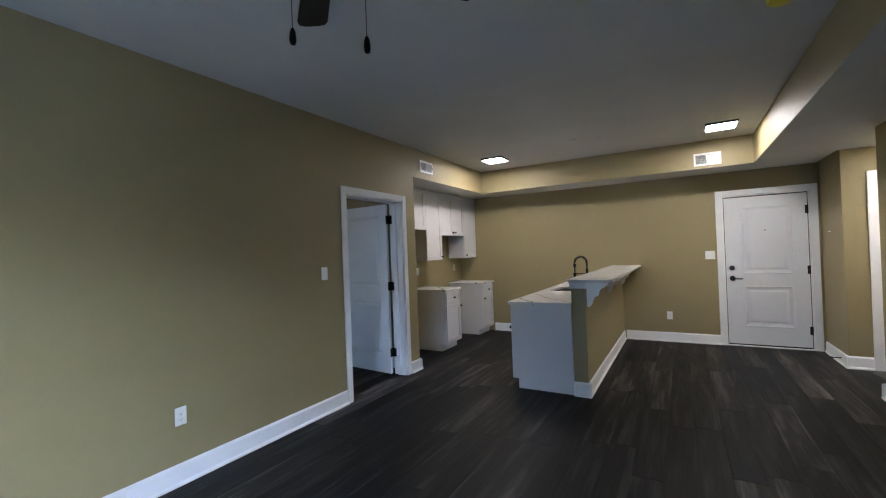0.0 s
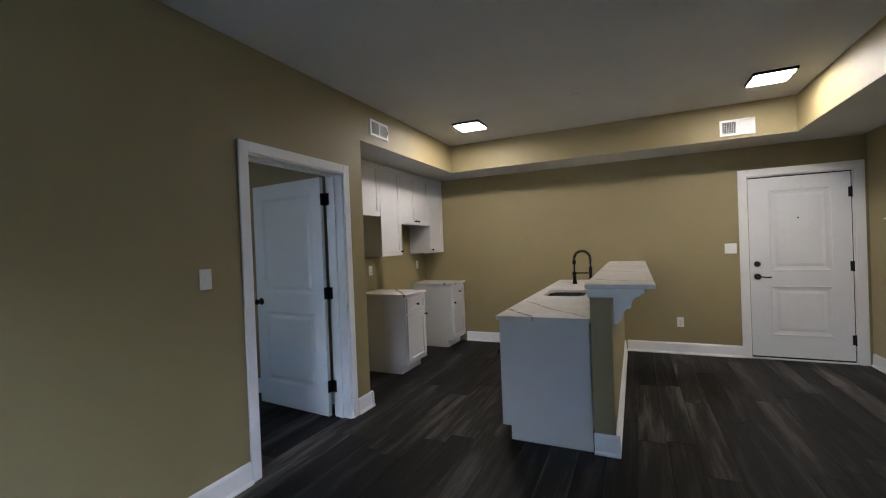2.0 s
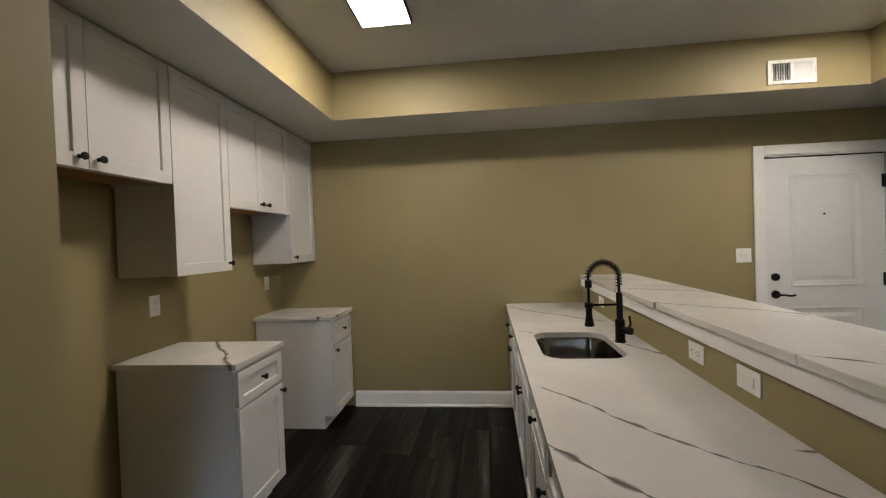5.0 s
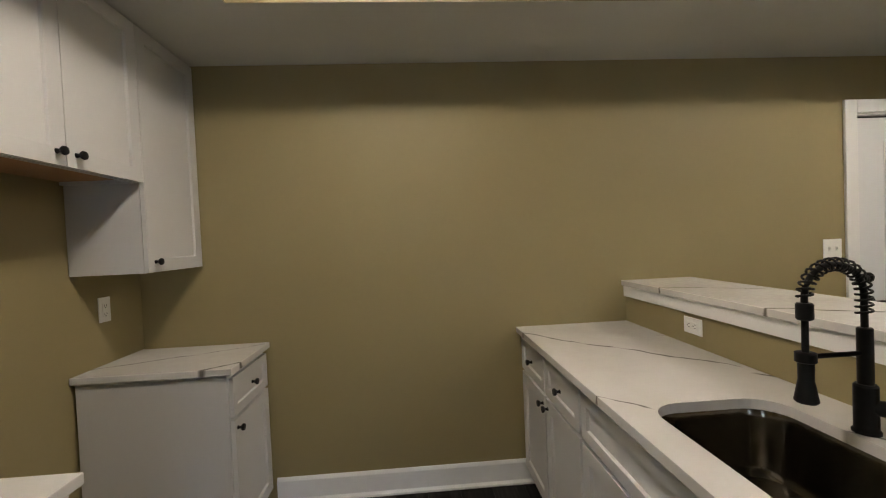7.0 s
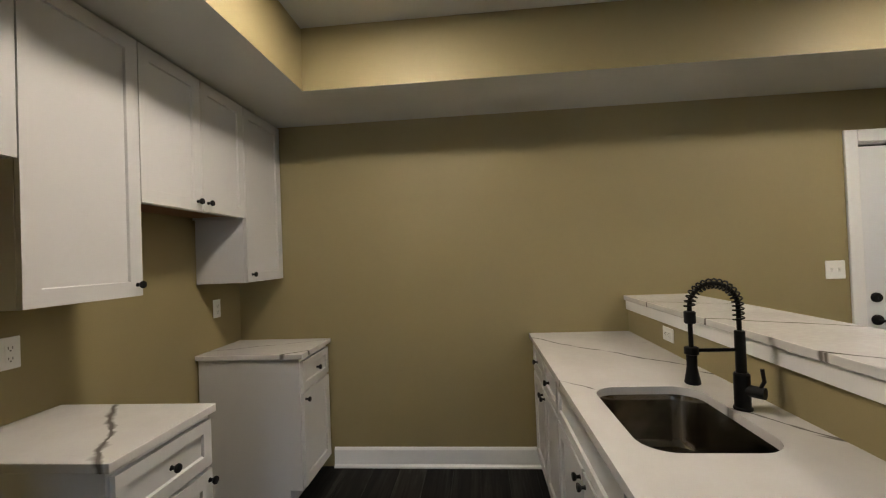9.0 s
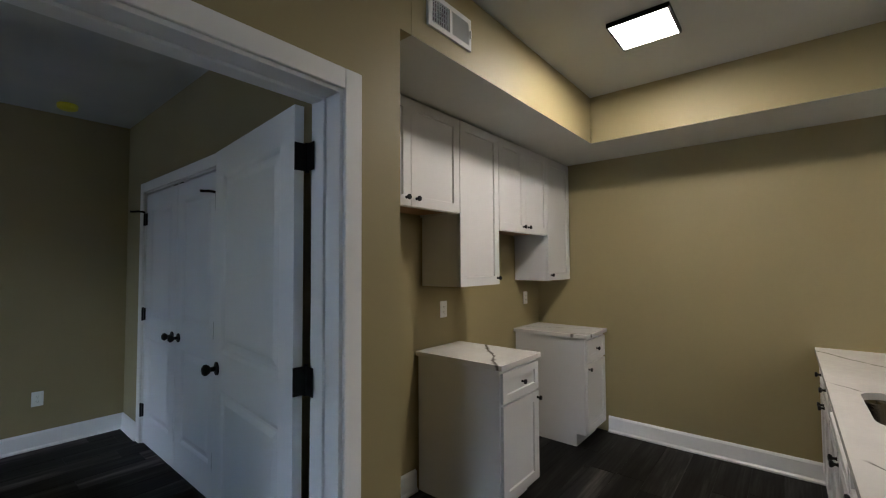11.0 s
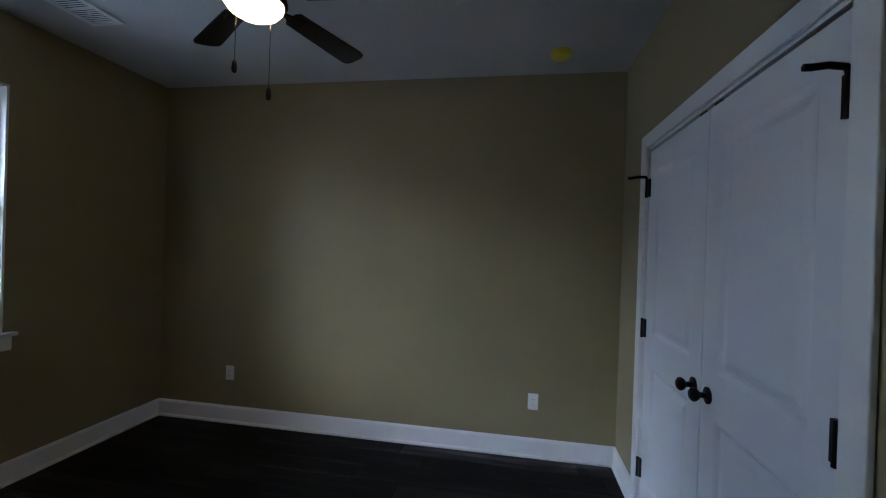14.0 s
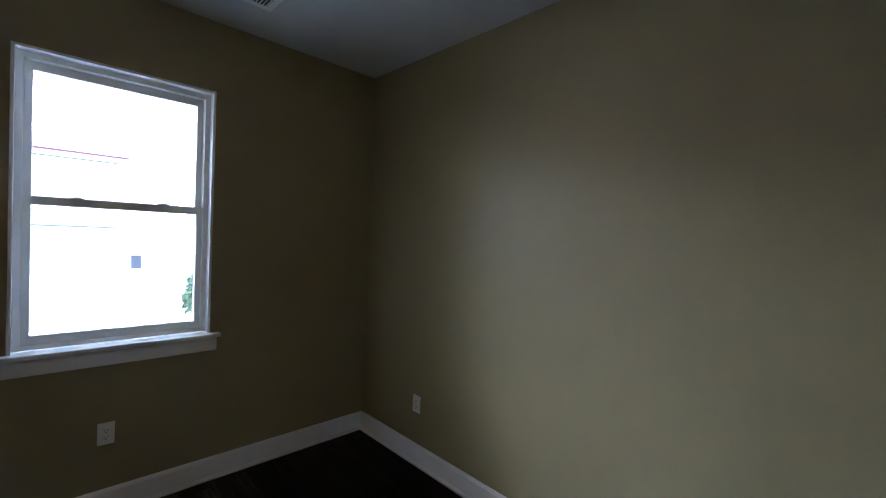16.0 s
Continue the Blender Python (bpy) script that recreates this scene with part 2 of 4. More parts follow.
def leaf(w, h, t, xs, zs, profile, both=True):
    """A panelled leaf: front at y=0 facing -y, back at y=t. xs, zs: inner cut lines; every odd cell is a panel with the (inset, depth) profile."""
    bm = bmesh.new()
    xc, zc = [0, *xs, w], [0, *zs, h]

    def face(side):
        y, s = (0.0, 1.0) if side == 0 else (t, -1.0)
        for i in range(len(xc) - 1):
            for j in range(len(zc) - 1):
                x0, x1, z0, z1 = xc[i], xc[i + 1], zc[j], zc[j + 1]
                loops = [(0.0, 0.0)]
                if i % 2 and j % 2:
                    loops = list(profile)
                prev = None
                for inset, depth in loops:
                    ring = [bm.verts.new((a, y + s * depth, b)) for a, b in
                            ((x0 + inset, z0 + inset), (x1 - inset, z0 + inset), (x1 - inset, z1 - inset), (x0 + inset, z1 - inset))]
                    if prev:
                        for k in range(4):
                            q = (prev[k], prev[(k + 1) % 4], ring[(k + 1) % 4], ring[k])
                            bm.faces.new(q if side == 0 else q[::-1])
                    prev = ring
                bm.faces.new(prev if side == 0 else prev[::-1])

    face(0)
    if both:
        face(1)
    else:
        bm.faces.new([bm.verts.new(p) for p in ((0, t, 0), (0, t, h), (w, t, h), (w, t, 0))])
    for a, b in (((0, 0), (w, 0)), ((w, 0), (w, h)), ((w, h), (0, h)), ((0, h), (0, 0))):
        bm.faces.new([bm.verts.new(p) for p in ((a[0], 0, a[1]), (a[0], t, a[1]), (b[0], t, b[1]), (b[0], 0, b[1]))])
    bmesh.ops.remove_doubles(bm, verts=bm.verts, dist=0.0002)
    return bm


MOULDED = ((0.0, 0.0), (0.012, 0.004), (0.022, 0.010), (0.034, 0.010), (0.062, 0.003), (0.066, 0.003))
SHAKER = ((0.0, 0.0), (0.001, 0.0012), (0.0035, 0.0105), (0.006, 0.0105))

# ---- structure ----
H, SOF = 2.74, 2.385
solid("floor", box(-3.9, 7.2, -8.75, 0.25, -0.12, -0.008), M_DARK, "subfloor under dark vinyl planks", "floor", "structure")
FLOOR = bpy.data.objects["floor"]


def wall(name, *rows):
    return solid(name, boxes(*rows), M_WALL, "tan painted drywall wall", "wall", "structure")


wall("wall_west", (-0.165, 0, -8.22, -3.853, 0, H), (-0.165, 0, -3.853, -2.90, 2.058, H), (-0.165, 0, -2.90, -2.635, 0, H), (-0.1645, -0.0005, -2.635, -2.5705, SOF, H))
wall("wall_closet", (-3.54, -3.025, -2.675, -2.57, 0, H), (-3.025, -1.545, -2.675, -2.57, 2.085, H), (-1.545, -0.165, -2.675, -2.57, 0, H))
# unseen wall, added behind the closed closet doors to keep sky light out
wall("wall_closet_light_block", (-3.66, -0.88, -2.0, -1.9, 0, H))
wall("wall_bedroom_far", (-3.66, -3.54, -6.465, -2.0, 0, H))
wall("wall_bedroom_window", (-3.54, -2.435, -6.465, -6.315, 0, H), (-1.588, -0.165, -6.465, -6.315, 0, H),
     (-2.435, -1.588, -6.465, -6.315, 0, 0.885), (-2.435, -1.588, -6.465, -6.315, 2.335, H))
wall("wall_kitchen", (-0.88, -0.76, -2.57, 0.0, 0, H))
wall("wall_north", (-0.88, 3.345, 0, 0.14, 0, H), (3.345, 4.285, 0, 0.14, 2.055, H), (4.285, 4.5, 0, 0.14, 0, H))
wall("wall_alcove", (4.385, 4.5, -0.8, 0, 0, H))
wall("wall_hall_north", (4.5, 4.66, -0.8, -0.68, 0, H), (4.66, 5.44, -0.8, -0.68, 2.055, H), (5.44, 7.0, -0.8, -0.68, 0, H))
wall("wall_hall_end", (7.0, 7.12, -1.98, -0.68, 0, H))
wall("wall_hall_south", (4.48, 7.0, -1.98, -1.86, 0, H))
wall("wall_east", (4.36, 4.48, -8.22, -1.86, 0, H))
wall("wall_south", (0, 1.2, -8.22, -8.1, 0, H), (2.6, 4.36, -8.22, -8.1, 0, H), (1.2, 2.6, -8.22, -8.1, 2.1, H), (1.2, 2.6, -8.22, -8.1, 0, 0.6))
solid("ceiling", box(-3.9, 7.2, -8.75, 0.25, H, H + 0.15), M_CEIL, "white flat painted ceiling", "ceiling", "structure")


def soffit(name, x0, x1, y0, y1):
    ob = solid(name, box(x0, x1, y0, y1, SOF, H), M_WALL, "dropped soffit with tan sides and white underside", "soffit", "structure")
    ob.data.materials.append(M_CEIL)
    for f in ob.data.polygons:
        f.material_index = 1 if f.normal.z < -0.5 else 0
    return ob


soffit("soffit_kitchen", -0.76, 0.0, -2.57, -0.59)
soffit("soffit_north", -0.76, 3.66, -0.59, 0.0)
soffit("soffit_east", 3.66, 4.36, -8.1, 0.0)
soffit("soffit_hall", 4.36, 7.0, -1.86, -0.80)


def baseboard(x0, y0, x1, y1, nx, ny):
    """Baseboard with a shoe mould along a wall face; nx, ny: into the room."""
    ln = math.hypot(x1 - x0, y1 - y0)
    prof = [(0, 0), (0.028, 0), (0.028, 0.012), (0.016, 0.024), (0.014, 0.118), (0.009, 0.128), (0.004, 0.135), (0, 0.135)]
    bm = bmesh.new()
    ux, uy = (x1 - x0) / ln, (y1 - y0) / ln
    ends = []
    for d in (0, ln):
        ends.append([bm.verts.new((x0 + ux * d + nx * (a + 0.001), y0 + uy * d + ny * (a + 0.001), z + 0.0005)) for a, z in prof])
    a, b = ends
    for k in range(len(prof)):
        j = (k + 1) % len(prof)
        bm.faces.new((a[k], a[j], b[j], b[k]))
    bm.faces.new(a)
    bm.faces.new(b[::-1])
    bmesh.ops.recalc_face_normals(bm, faces=bm.faces)
    return solid("baseboard", bm, M_TRIM, "white painted baseboard along the wall", "baseboard", "structure")


for row in ((0, -8.1, 0, -3.918, 1, 0), (0, -2.826, 0, -2.607, 1, 0), (-0.165, -2.634, 0.028, -2.634, 0, 1), (-0.76, -2.5, -0.76, -1.76, 1, 0),
            (-0.76, -1.285, -0.76, -0.475, 1, 0), (-0.1, 0, 1.33, 0, 0, -1), (2.07, 0, 3.296, 0, 0, -1),
            (4.385, -0.03, 4.385, -0.828, -1, 0), (4.357, -0.8, 4.583, -0.8, 0, -1), (5.52, -0.8, 7, -0.8, 0, -1),
            (4.36, -8.1, 4.36, -1.832, -1, 0), (4.332, -1.86, 7, -1.86, 0, 1), (7, -1.86, 7, -0.8, -1, 0),
            (-3.54, -6.315, -3.54, -2.675, 1, 0), (-3.54, -6.315, -0.165, -6.315, 0, 1), (-3.54, -2.675, -3.095, -2.675, 0, -1),
            (-1.475, -2.675, -0.165, -2.675, 0, -1), (-0.165, -6.315, -0.165, -3.905, -1, 0),
            (0, -8.1, 4.36, -8.1, 0, 1), (2.042, -2.843, 2.042, -0.03, 1, 0), (1.910, -2.815, 2.07, -2.815, 0, -1)):
    baseboard(*row)


def casing(name, w, h, cw, m, depth, side2=True):
    """Door casing and jamb in a w x h opening: local x across, y into the wall, z up."""
    t = thing(name, m, "white painted door casing and jamb", "door frame", kind="structure")
    for s in (0, 1) if side2 else (0,):
        y0, y1 = (-0.018, -0.001) if s == 0 else (depth + 0.001, depth + 0.018)
        part("side_casing", box(-cw + 0.006, 0.006, y0, y1, 0, h + cw - 0.006, 0.004), M_TRIM, t)
        part("side_casing", box(w - 0.006, w + cw - 0.006, y0, y1, 0, h + cw - 0.006, 0.004), M_TRIM, t)
        part("head_casing", box(0.0065, w - 0.0065, y0 + 0.001, y1 - 0.001, h - 0.006, h + cw - 0.006, 0.004), M_TRIM, t)
    part("jamb", box(0, 0.018, 0, depth, 0, h, 0.001), M_TRIM, t)
    part("jamb", box(w - 0.018, w, 0, depth, 0, h, 0.001), M_TRIM, t)
    part("head_jamb", box(0.0181, w - 0.0181, 0, depth, h - 0.018, h, 0.001), M_TRIM, t)
    return t


def stops(t, w, h, y0, y1):
    part("door_stop_strip", box(0.0181, 0.03, y0, y1, 0, h - 0.0185, 0.002), M_TRIM, t)
    part("door_stop_strip", box(w - 0.03, w - 0.0181, y0, y1, 0, h - 0.0185, 0.002), M_TRIM, t)
    part("door_stop_strip", box(0.031, w - 0.031, y0, y1, h - 0.030, h - 0.0185, 0.002), M_TRIM, t)


def knob_bm(out=1.0):
    """A round door knob along -y (out=1) from a face at y=0."""
    return turned([(0.032, 0), (0.032, 0.006), (0.012, 0.010), (0.011, 0.030), (0.020, 0.036), (0.027, 0.048), (0.026, 0.058), (0.016, 0.066), (0.004, 0.068)],
                  24, Matrix.Rotation(radians(90 * out), 4, "X"))


def hinge(parent, m, opened=False, stop=False):
    """A butt hinge with its pin on local z; opened shows both leaves, closed a barrel and a sliver of leaf."""
    if opened:
        bm = boxes((-0.055, 0.0, -0.0065, -0.0035, -0.05, 0.05), (-0.004, -0.001, 0.0, 0.042, -0.05, 0.05))
    else:
        bm = box(-0.008, 0.024, -0.004, 0.009, -0.05, 0.05)
    h = part("hinge", bm, M_BLACK, parent, "black butt hinge")
    h.matrix_basis = m
    part("pin", tube(((0, -0.007, -0.054), (0, -0.007, 0.054)), 0.0075), M_BLACK, h, smooth=True)
    if stop:
        part("pin_stop", tube(((0, -0.007, 0.054), (0, -0.012, 0.062), (-0.006, -0.05, 0.064), (-0.012, -0.088, 0.058), (-0.012, -0.105, 0.058)), 0.0085), M_BLACK, h, "black hinge-pin door stop", True)
    return h


# bedroom door frame and its open door
frame_bed = casing("door_frame_bedroom", 0.953, 2.058, 0.07, pose(0, -3.853, 0, 0, 0, 90), 0.165)
stops(frame_bed, 0.953, 2.058, 0.075, 0.115)


def two_panel(w, h, t=0.035):
    a = 0.115 if w > 0.7 else 0.1
    return leaf(w, h, t, (a, w - a), (0.21, 0.86, 1.03, h - 0.125), MOULDED)


OPEN = 95.5
door_bed = thing("door_bedroom", pose(-0.187, -2.929, 0.012, 0, 0, 270 - OPEN), "white two-panel interior door standing open", "door", kind="structure")
dl = part("door_leaf", two_panel(0.885, 2.02), M_DOOR, door_bed)
dl.matrix_basis = pose(0.0, 0.006, 0)
for z in (0.25, 1.04, 1.835):
    hinge(door_bed, pose(0, 0, z), True)
for s in (0, 1):
    k = part("door_knob", knob_bm(1.0 if s == 0 else -1.0), M_BLACK, door_bed, "black round door knob", True)
    k.matrix_basis = pose(0.82, 0.006 if s == 0 else 0.041, 0.948)


# closet: pair of closed doors
casing("door_frame_closet", 1.48, 2.085, 0.08, pose(-3.025, -2.675, 0), 0.105, False)
for i, (x, hx, kx) in enumerate(((-3.005, 0.0, 0.655), (-2.283, 0.716, 0.061))):
    d = thing("door_closet", pose(x, -2.667, 0.012), "white two-panel closet door, closed", "door", "closet doors", "structure")
    part("door_leaf", two_panel(0.716, 2.045), M_DOOR, d)
    for z in (0.262, 1.05, 1.84):
        hinge(d, pose(hx, -0.010, z) @ Matrix.Diagonal((1 if i == 0 else -1, 1, 1, 1)), False, z > 1.5)
    k = part("door_knob", knob_bm(), M_BLACK, d, "black round door knob", True)
    k.matrix_basis = pose(kx, 0, 0.935)
    part("ball_catch", box(kx - 0.03, kx + 0.03, -0.001, 0.02, 2.046, 2.052), M_BLACK, d)

# entry door, closed
fe = casing("door_frame_entry", 0.94, 2.055, 0.078, pose(3.345, 0, 0), 0.14, False)
stops(fe, 0.94, 2.055, 0.075, 0.11)
entry = thing("door_entry", pose(3.367, 0.022, 0.03), "white two-panel entry door with black lever and deadbolt", "door", kind="structure")
ENTRY_MOULD = ((0.0, 0.0), (0.006, -0.004), (0.014, -0.004), (0.022, 0.004), (0.05, 0.012), (0.056, 0.012), (0.085, 0.004), (0.09, 0.004))
part("door_leaf", leaf(0.886, 1.995, 0.045, (0.185, 0.725), (0.235, 0.79, 0.95, 1.86), ENTRY_MOULD), M_DOOR, entry).matrix_basis = pose(0.005, 0, 0)
for x0, x1, z0, z1 in ((-0.0035, 0.0045, 0.0, 2.0065), (0.8915, 0.8995, 0.0, 2.0065), (0.0046, 0.8914, 1.9955, 2.0065)):
    part("weatherstrip", box(x0, x1, 0.006, 0.04, z0, z1), M_BLACK, entry, "black rubber weatherstrip")
for z in (0.22, 1.0, 1.78):
    he = part("hinge", box(0.868, 0.8985, -0.003, -0.0002, z - 0.052, z + 0.052, 0.001), M_BLACK, entry, "black butt hinge")
    part("pin", tube(((0.894, -0.009, z - 0.056), (0.894, -0.009, z + 0.056)), 0.0075), M_BLACK, he, smooth=True)
for z, r in ((1.035, 0.031), (0.893, 0.033)):
    part("rose", turned([(r, 0), (r, 0.012), (r * 0.85, 0.02), (0.012, 0.022)], 24, pose(0.072, 0, z, 90)), M_BLACK, entry, "black lock rose", True)
part("lever", tube(((0.072, -0.015, 0.893), (0.072, -0.055, 0.893), (0.10, -0.06, 0.895), (0.14, -0.058, 0.888), (0.172, -0.058, 0.889), (0.185, -0.058, 0.893)), 0.0085),
     M_BLACK, entry, "black curved lever handle", True)
part("peephole", turned([(0.008, 0), (0.008, 0.004), (0.002, 0.006)], 16, pose(0.448, 0, 1.535, 90)), M_BLACK, entry)
part("thumb_turn", box(0.066, 0.078, -0.034, -0.02, 1.022, 1.048, 0.003), M_BLACK, entry)
part("latch_plate", box(-0.006, 0.0, -0.002, 0.03, 0.86, 0.925), M_BLACK, entry)
part("latch_plate", box(-0.006, 0.0, -0.002, 0.03, 1.0, 1.07), M_BLACK, entry)
# black strip stands in for the shade in the gap under the leaf
part("gap_shade", box(0.0, 0.896, 0.004, 0.04, -0.018, -0.001), M_BLACK, entry, "black strip standing for the dark gap under the door")
solid("threshold", box(3.364, 4.266, -0.006, 0.14, 0.0, 0.010, 0.002), M_TRIM, "white painted door threshold", "threshold", "structure")

# hall door, closed
casing("door_frame_hall", 0.78, 2.055, 0.08, pose(4.66, -0.8, 0), 0.12, False)
hd = thing("door_hall", pose(4.68, -0.79, 0.012), "white two-panel interior door, closed", "door", kind="structure")
part("door_leaf", two_panel(0.74, 2.02), M_DOOR, hd)
for z in (0.262, 1.05, 1.84):
    hinge(hd, pose(0, -0.004, z), False, z > 1.5)
part("door_knob", knob_bm(), M_BLACK, hd, "black round door knob", True).matrix_basis = pose(0.68, 0, 0.955)

# bedroom window
win = thing("window_bedroom", pose(-2.435, -6.315, 0.90), "white vinyl single-hung window, both sashes closed", "window", kind="structure")
WW, WH = 0.847, 1.435
part("window_jamb", boxes((0.001, 0.014, -0.149, 0.0, 0, WH - 0.001), (WW - 0.014, WW - 0.001, -0.149, 0.0, 0, WH - 0.001), (0.0141, WW - 0.0141, -0.149, 0.0, WH - 0.014, WH - 0.001)), M_TRIM, win)
part("window_frame", boxes((0.0142, 0.042, -0.14, -0.055, 0.002, WH - 0.0142), (WW - 0.042, WW - 0.0142, -0.14, -0.055, 0.002, WH - 0.0142),
                           (0.0421, WW - 0.0421, -0.14, -0.055, WH - 0.0425, WH - 0.0142), (0.0421, WW - 0.0421, -0.14, -0.055, 0.002, 0.025)), M_PLATE, win)
MID = 0.725
for name, z0, z1, y0, y1 in (("upper_sash", MID - 0.02, WH - 0.04255, -0.128, -0.100), ("lower_sash", 0.0255, MID + 0.022, -0.096, -0.064)):
    s = part(name, boxes((0.0425, 0.074, y0, y1, z0, z1), (WW - 0.074, WW - 0.0425, y0, y1, z0, z1),
                         (0.0741, WW - 0.0741, y0, y1, z1 - 0.042, z1), (0.0741, WW - 0.0741, y0, y1, z0, z0 + 0.045)), M_PLATE, win)
    g = part("pane", box(0.072, WW - 0.072, (y0 + y1) / 2 - 0.002, (y0 + y1) / 2 + 0.002, z0 + 0.04, z1 - 0.04), M_GLASS, s, "clear glass pane")
    g.visible_shadow = False
    if name == "lower_sash":
        for x in (0.24, WW - 0.24):
            part("sash_lock", turned([(0.03, 0), (0.03, 0.006), (0.014, 0.012), (0.008, 0.016)], 20, pose(x, -0.08, z1)), M_PLATE, s, "white sash lock", True)
part("window_sill", box(-0.05, WW + 0.05, -0.054, 0.045, -0.022, 0.0, 0.004), M_TRIM, win)
part("apron", box(-0.035, WW + 0.035, 0.001, 0.018, -0.105, -0.0225, 0.003), M_TRIM, win)

# living room window behind the start of the walk, two units side by side
pw = thing("window_living", pose(1.2, -8.1, 0.6), "white framed living room window with daylight", "window", kind="structure")
for x in (0.0, 0.7):
    fr = part("window_frame", boxes((x, x + 0.05, -0.1, -0.03, 0, 1.5), (x + 0.65, x + 0.7, -0.1, -0.03, 0, 1.5), (x + 0.05, x + 0.65, -0.1, -0.03, 0, 0.05),
                                    (x + 0.05, x + 0.65, -0.1, -0.03, 1.45, 1.5), (x + 0.05, x + 0.65, -0.1, -0.03, 0.73, 0.77)), M_PLATE, pw)
    for z in (0.05, 0.77):
        part("pane", box(x + 0.05, x + 0.65, -0.07, -0.066, z, z + 0.68), M_GLASS, fr).visible_shadow = False


# ---- kitchen ----
def cab_knob(parent, x, z):
    """A small round knob on a cabinet front whose face is y=0, facing -y."""
    k = part("knob", turned([(0.009, 0), (0.006, 0.006), (0.006, 0.013), (0.013, 0.018), (0.0155, 0.023), (0.014, 0.029), (0.005, 0.031)], 18,
                            Matrix.Rotation(radians(90), 4, "X")), M_BLACK, parent, "black cabinet knob", True)
    k.matrix_basis = pose(x, 0, z)
    return k


def front(parent, name, x0, x1, z0, z1, knob=None):
    """A shaker door or drawer front on the carcass plane y=0, 19 mm proud."""
    r = 0.057 if name == "door" else 0.042
    w, h = x1 - x0 - 0.004, z1 - z0 - 0.004
    d = part(name, leaf(w, h, 0.018, (r, w - r), (r, h - r), SHAKER, False), M_CAB, parent)
    d.matrix_basis = pose(x0 + 0.002, -0.020, z0 + 0.002)
    if knob:
        cab_knob(d, knob[0] - x0, knob[1] - z0)
    return d


def upper_cabinet(y0, y1, z0, z1, doors, knob_side=1):
    """Wall cabinet with its front facing +x; local x runs along +y."""
    w, h, dep = y1 - y0, z1 - z0, 0.305
    c = thing("upper_cabinet", pose(-0.45, y0, z0, 0, 0, 90), "white shaker wall cabinet with black knobs", "cabinet", "wall cabinets")
    part("side_panel", box(0.001, 0.017, 0, dep, 0, h), M_CAB, c)
    part("side_panel", box(w - 0.017, w - 0.001, 0, dep, 0, h), M_CAB, c)
    part("top_panel", box(0.0171, w - 0.0171, 0, dep, h - 0.016, h), M_CAB, c)
    part("back_panel", box(0.0171, w - 0.0171, dep - 0.01, dep, 0.03, h - 0.0161), M_CAB, c)
    part("bottom_rail", box(0.0171, w - 0.0171, 0, 0.018, 0.0, 0.0295), M_CAB, c)
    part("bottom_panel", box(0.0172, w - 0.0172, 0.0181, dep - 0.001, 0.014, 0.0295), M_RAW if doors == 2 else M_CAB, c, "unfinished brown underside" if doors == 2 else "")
    if doors == 2:
        front(c, "door", 0, w / 2, 0, h, (w / 2 - 0.04, 0.045))
        front(c, "door", w / 2, w, 0, h, (w / 2 + 0.04, 0.045))
    else:
        front(c, "door", 0, w, 0, h, ((w - 0.03) if knob_side > 0 else 0.05, 0.045))
    return c


UB = 1.317
upper_cabinet(-2.568, -1.694, 1.777, SOF - 0.010, 2)
upper_cabinet(-1.692, -1.236, UB, SOF - 0.010, 1)
upper_cabinet(-1.234, -0.462, 1.702, SOF - 0.010, 2)
upper_cabinet(-0.46, -0.008, UB, SOF - 0.010, 1, -1)


def base_cabinet(m, w, dep, layout, label, ends=(True, True)):
    """Floor cabinet, local x along its front, y into it, 0.86 high with a toe kick. layout: drawers, doors."""
    c = thing("base_cabinet", m, label, "cabinet", "base cabinets")
    h, kick, back = 0.862, 0.10, 0.075
    side = [(0, kick), (0, h), (dep, h), (dep, 0), (back, 0), (back, kick)]
    for x in (0.0, w - 0.018):
        bm = extruded(side, 0, 0.018)
        bm.transform(Matrix(((0, 1, 0, x), (1, 0, 0, 0), (0, 0, 1, 0), (0, 0, 0, 1))))
        bmesh.ops.recalc_face_normals(bm, faces=bm.faces)
        part("side_panel", bm, M_CAB, c)
    part("bottom_panel", box(0.0181, w - 0.0181, 0.0, dep - 0.001, kick, kick + 0.016), M_CAB, c)
    part("back_panel", box(0.0181, w - 0.0181, dep - 0.011, dep - 0.001, kick + 0.0161, h), M_CAB, c)
    part("face_frame", box(0.0181, w - 0.0181, 0, 0.018, kick + 0.0161, h), M_CAB, c)
    part("toe_kick", box(0.0181, w - 0.0181, back, back + 0.012, 0, kick - 0.0005), M_CAB, c)
    drawers, doors, knobs = layout
    top = h - 0.012
    split = 0.665
    for k in range(drawers):
        a, b = w * k / drawers, w * (k + 1) / drawers
        front(c, "drawer", a + 0.009, b - 0.009, split + 0.006, top - 0.004, ((a + b) / 2, (split + top) / 2) if knobs else None)
    for k in range(doors):
        a, b = w * k / doors, w * (k + 1) / doors
        kx = (b - 0.035 if k == 0 else a + 0.035) if doors == 2 else (w - 0.03 if layout[2] > 0 else 0.035)
        front(c, "door", a + 0.009, b - 0.009, kick + 0.012, split - 0.006, (kx, split - 0.05))
    return c


def slab(name, x0, x1, y0, y1, z0, z1, label):
    return solid(name, box(x0, x1, y0, y1, z0, z1, 0.003), M_QUARTZ, label, "countertop")


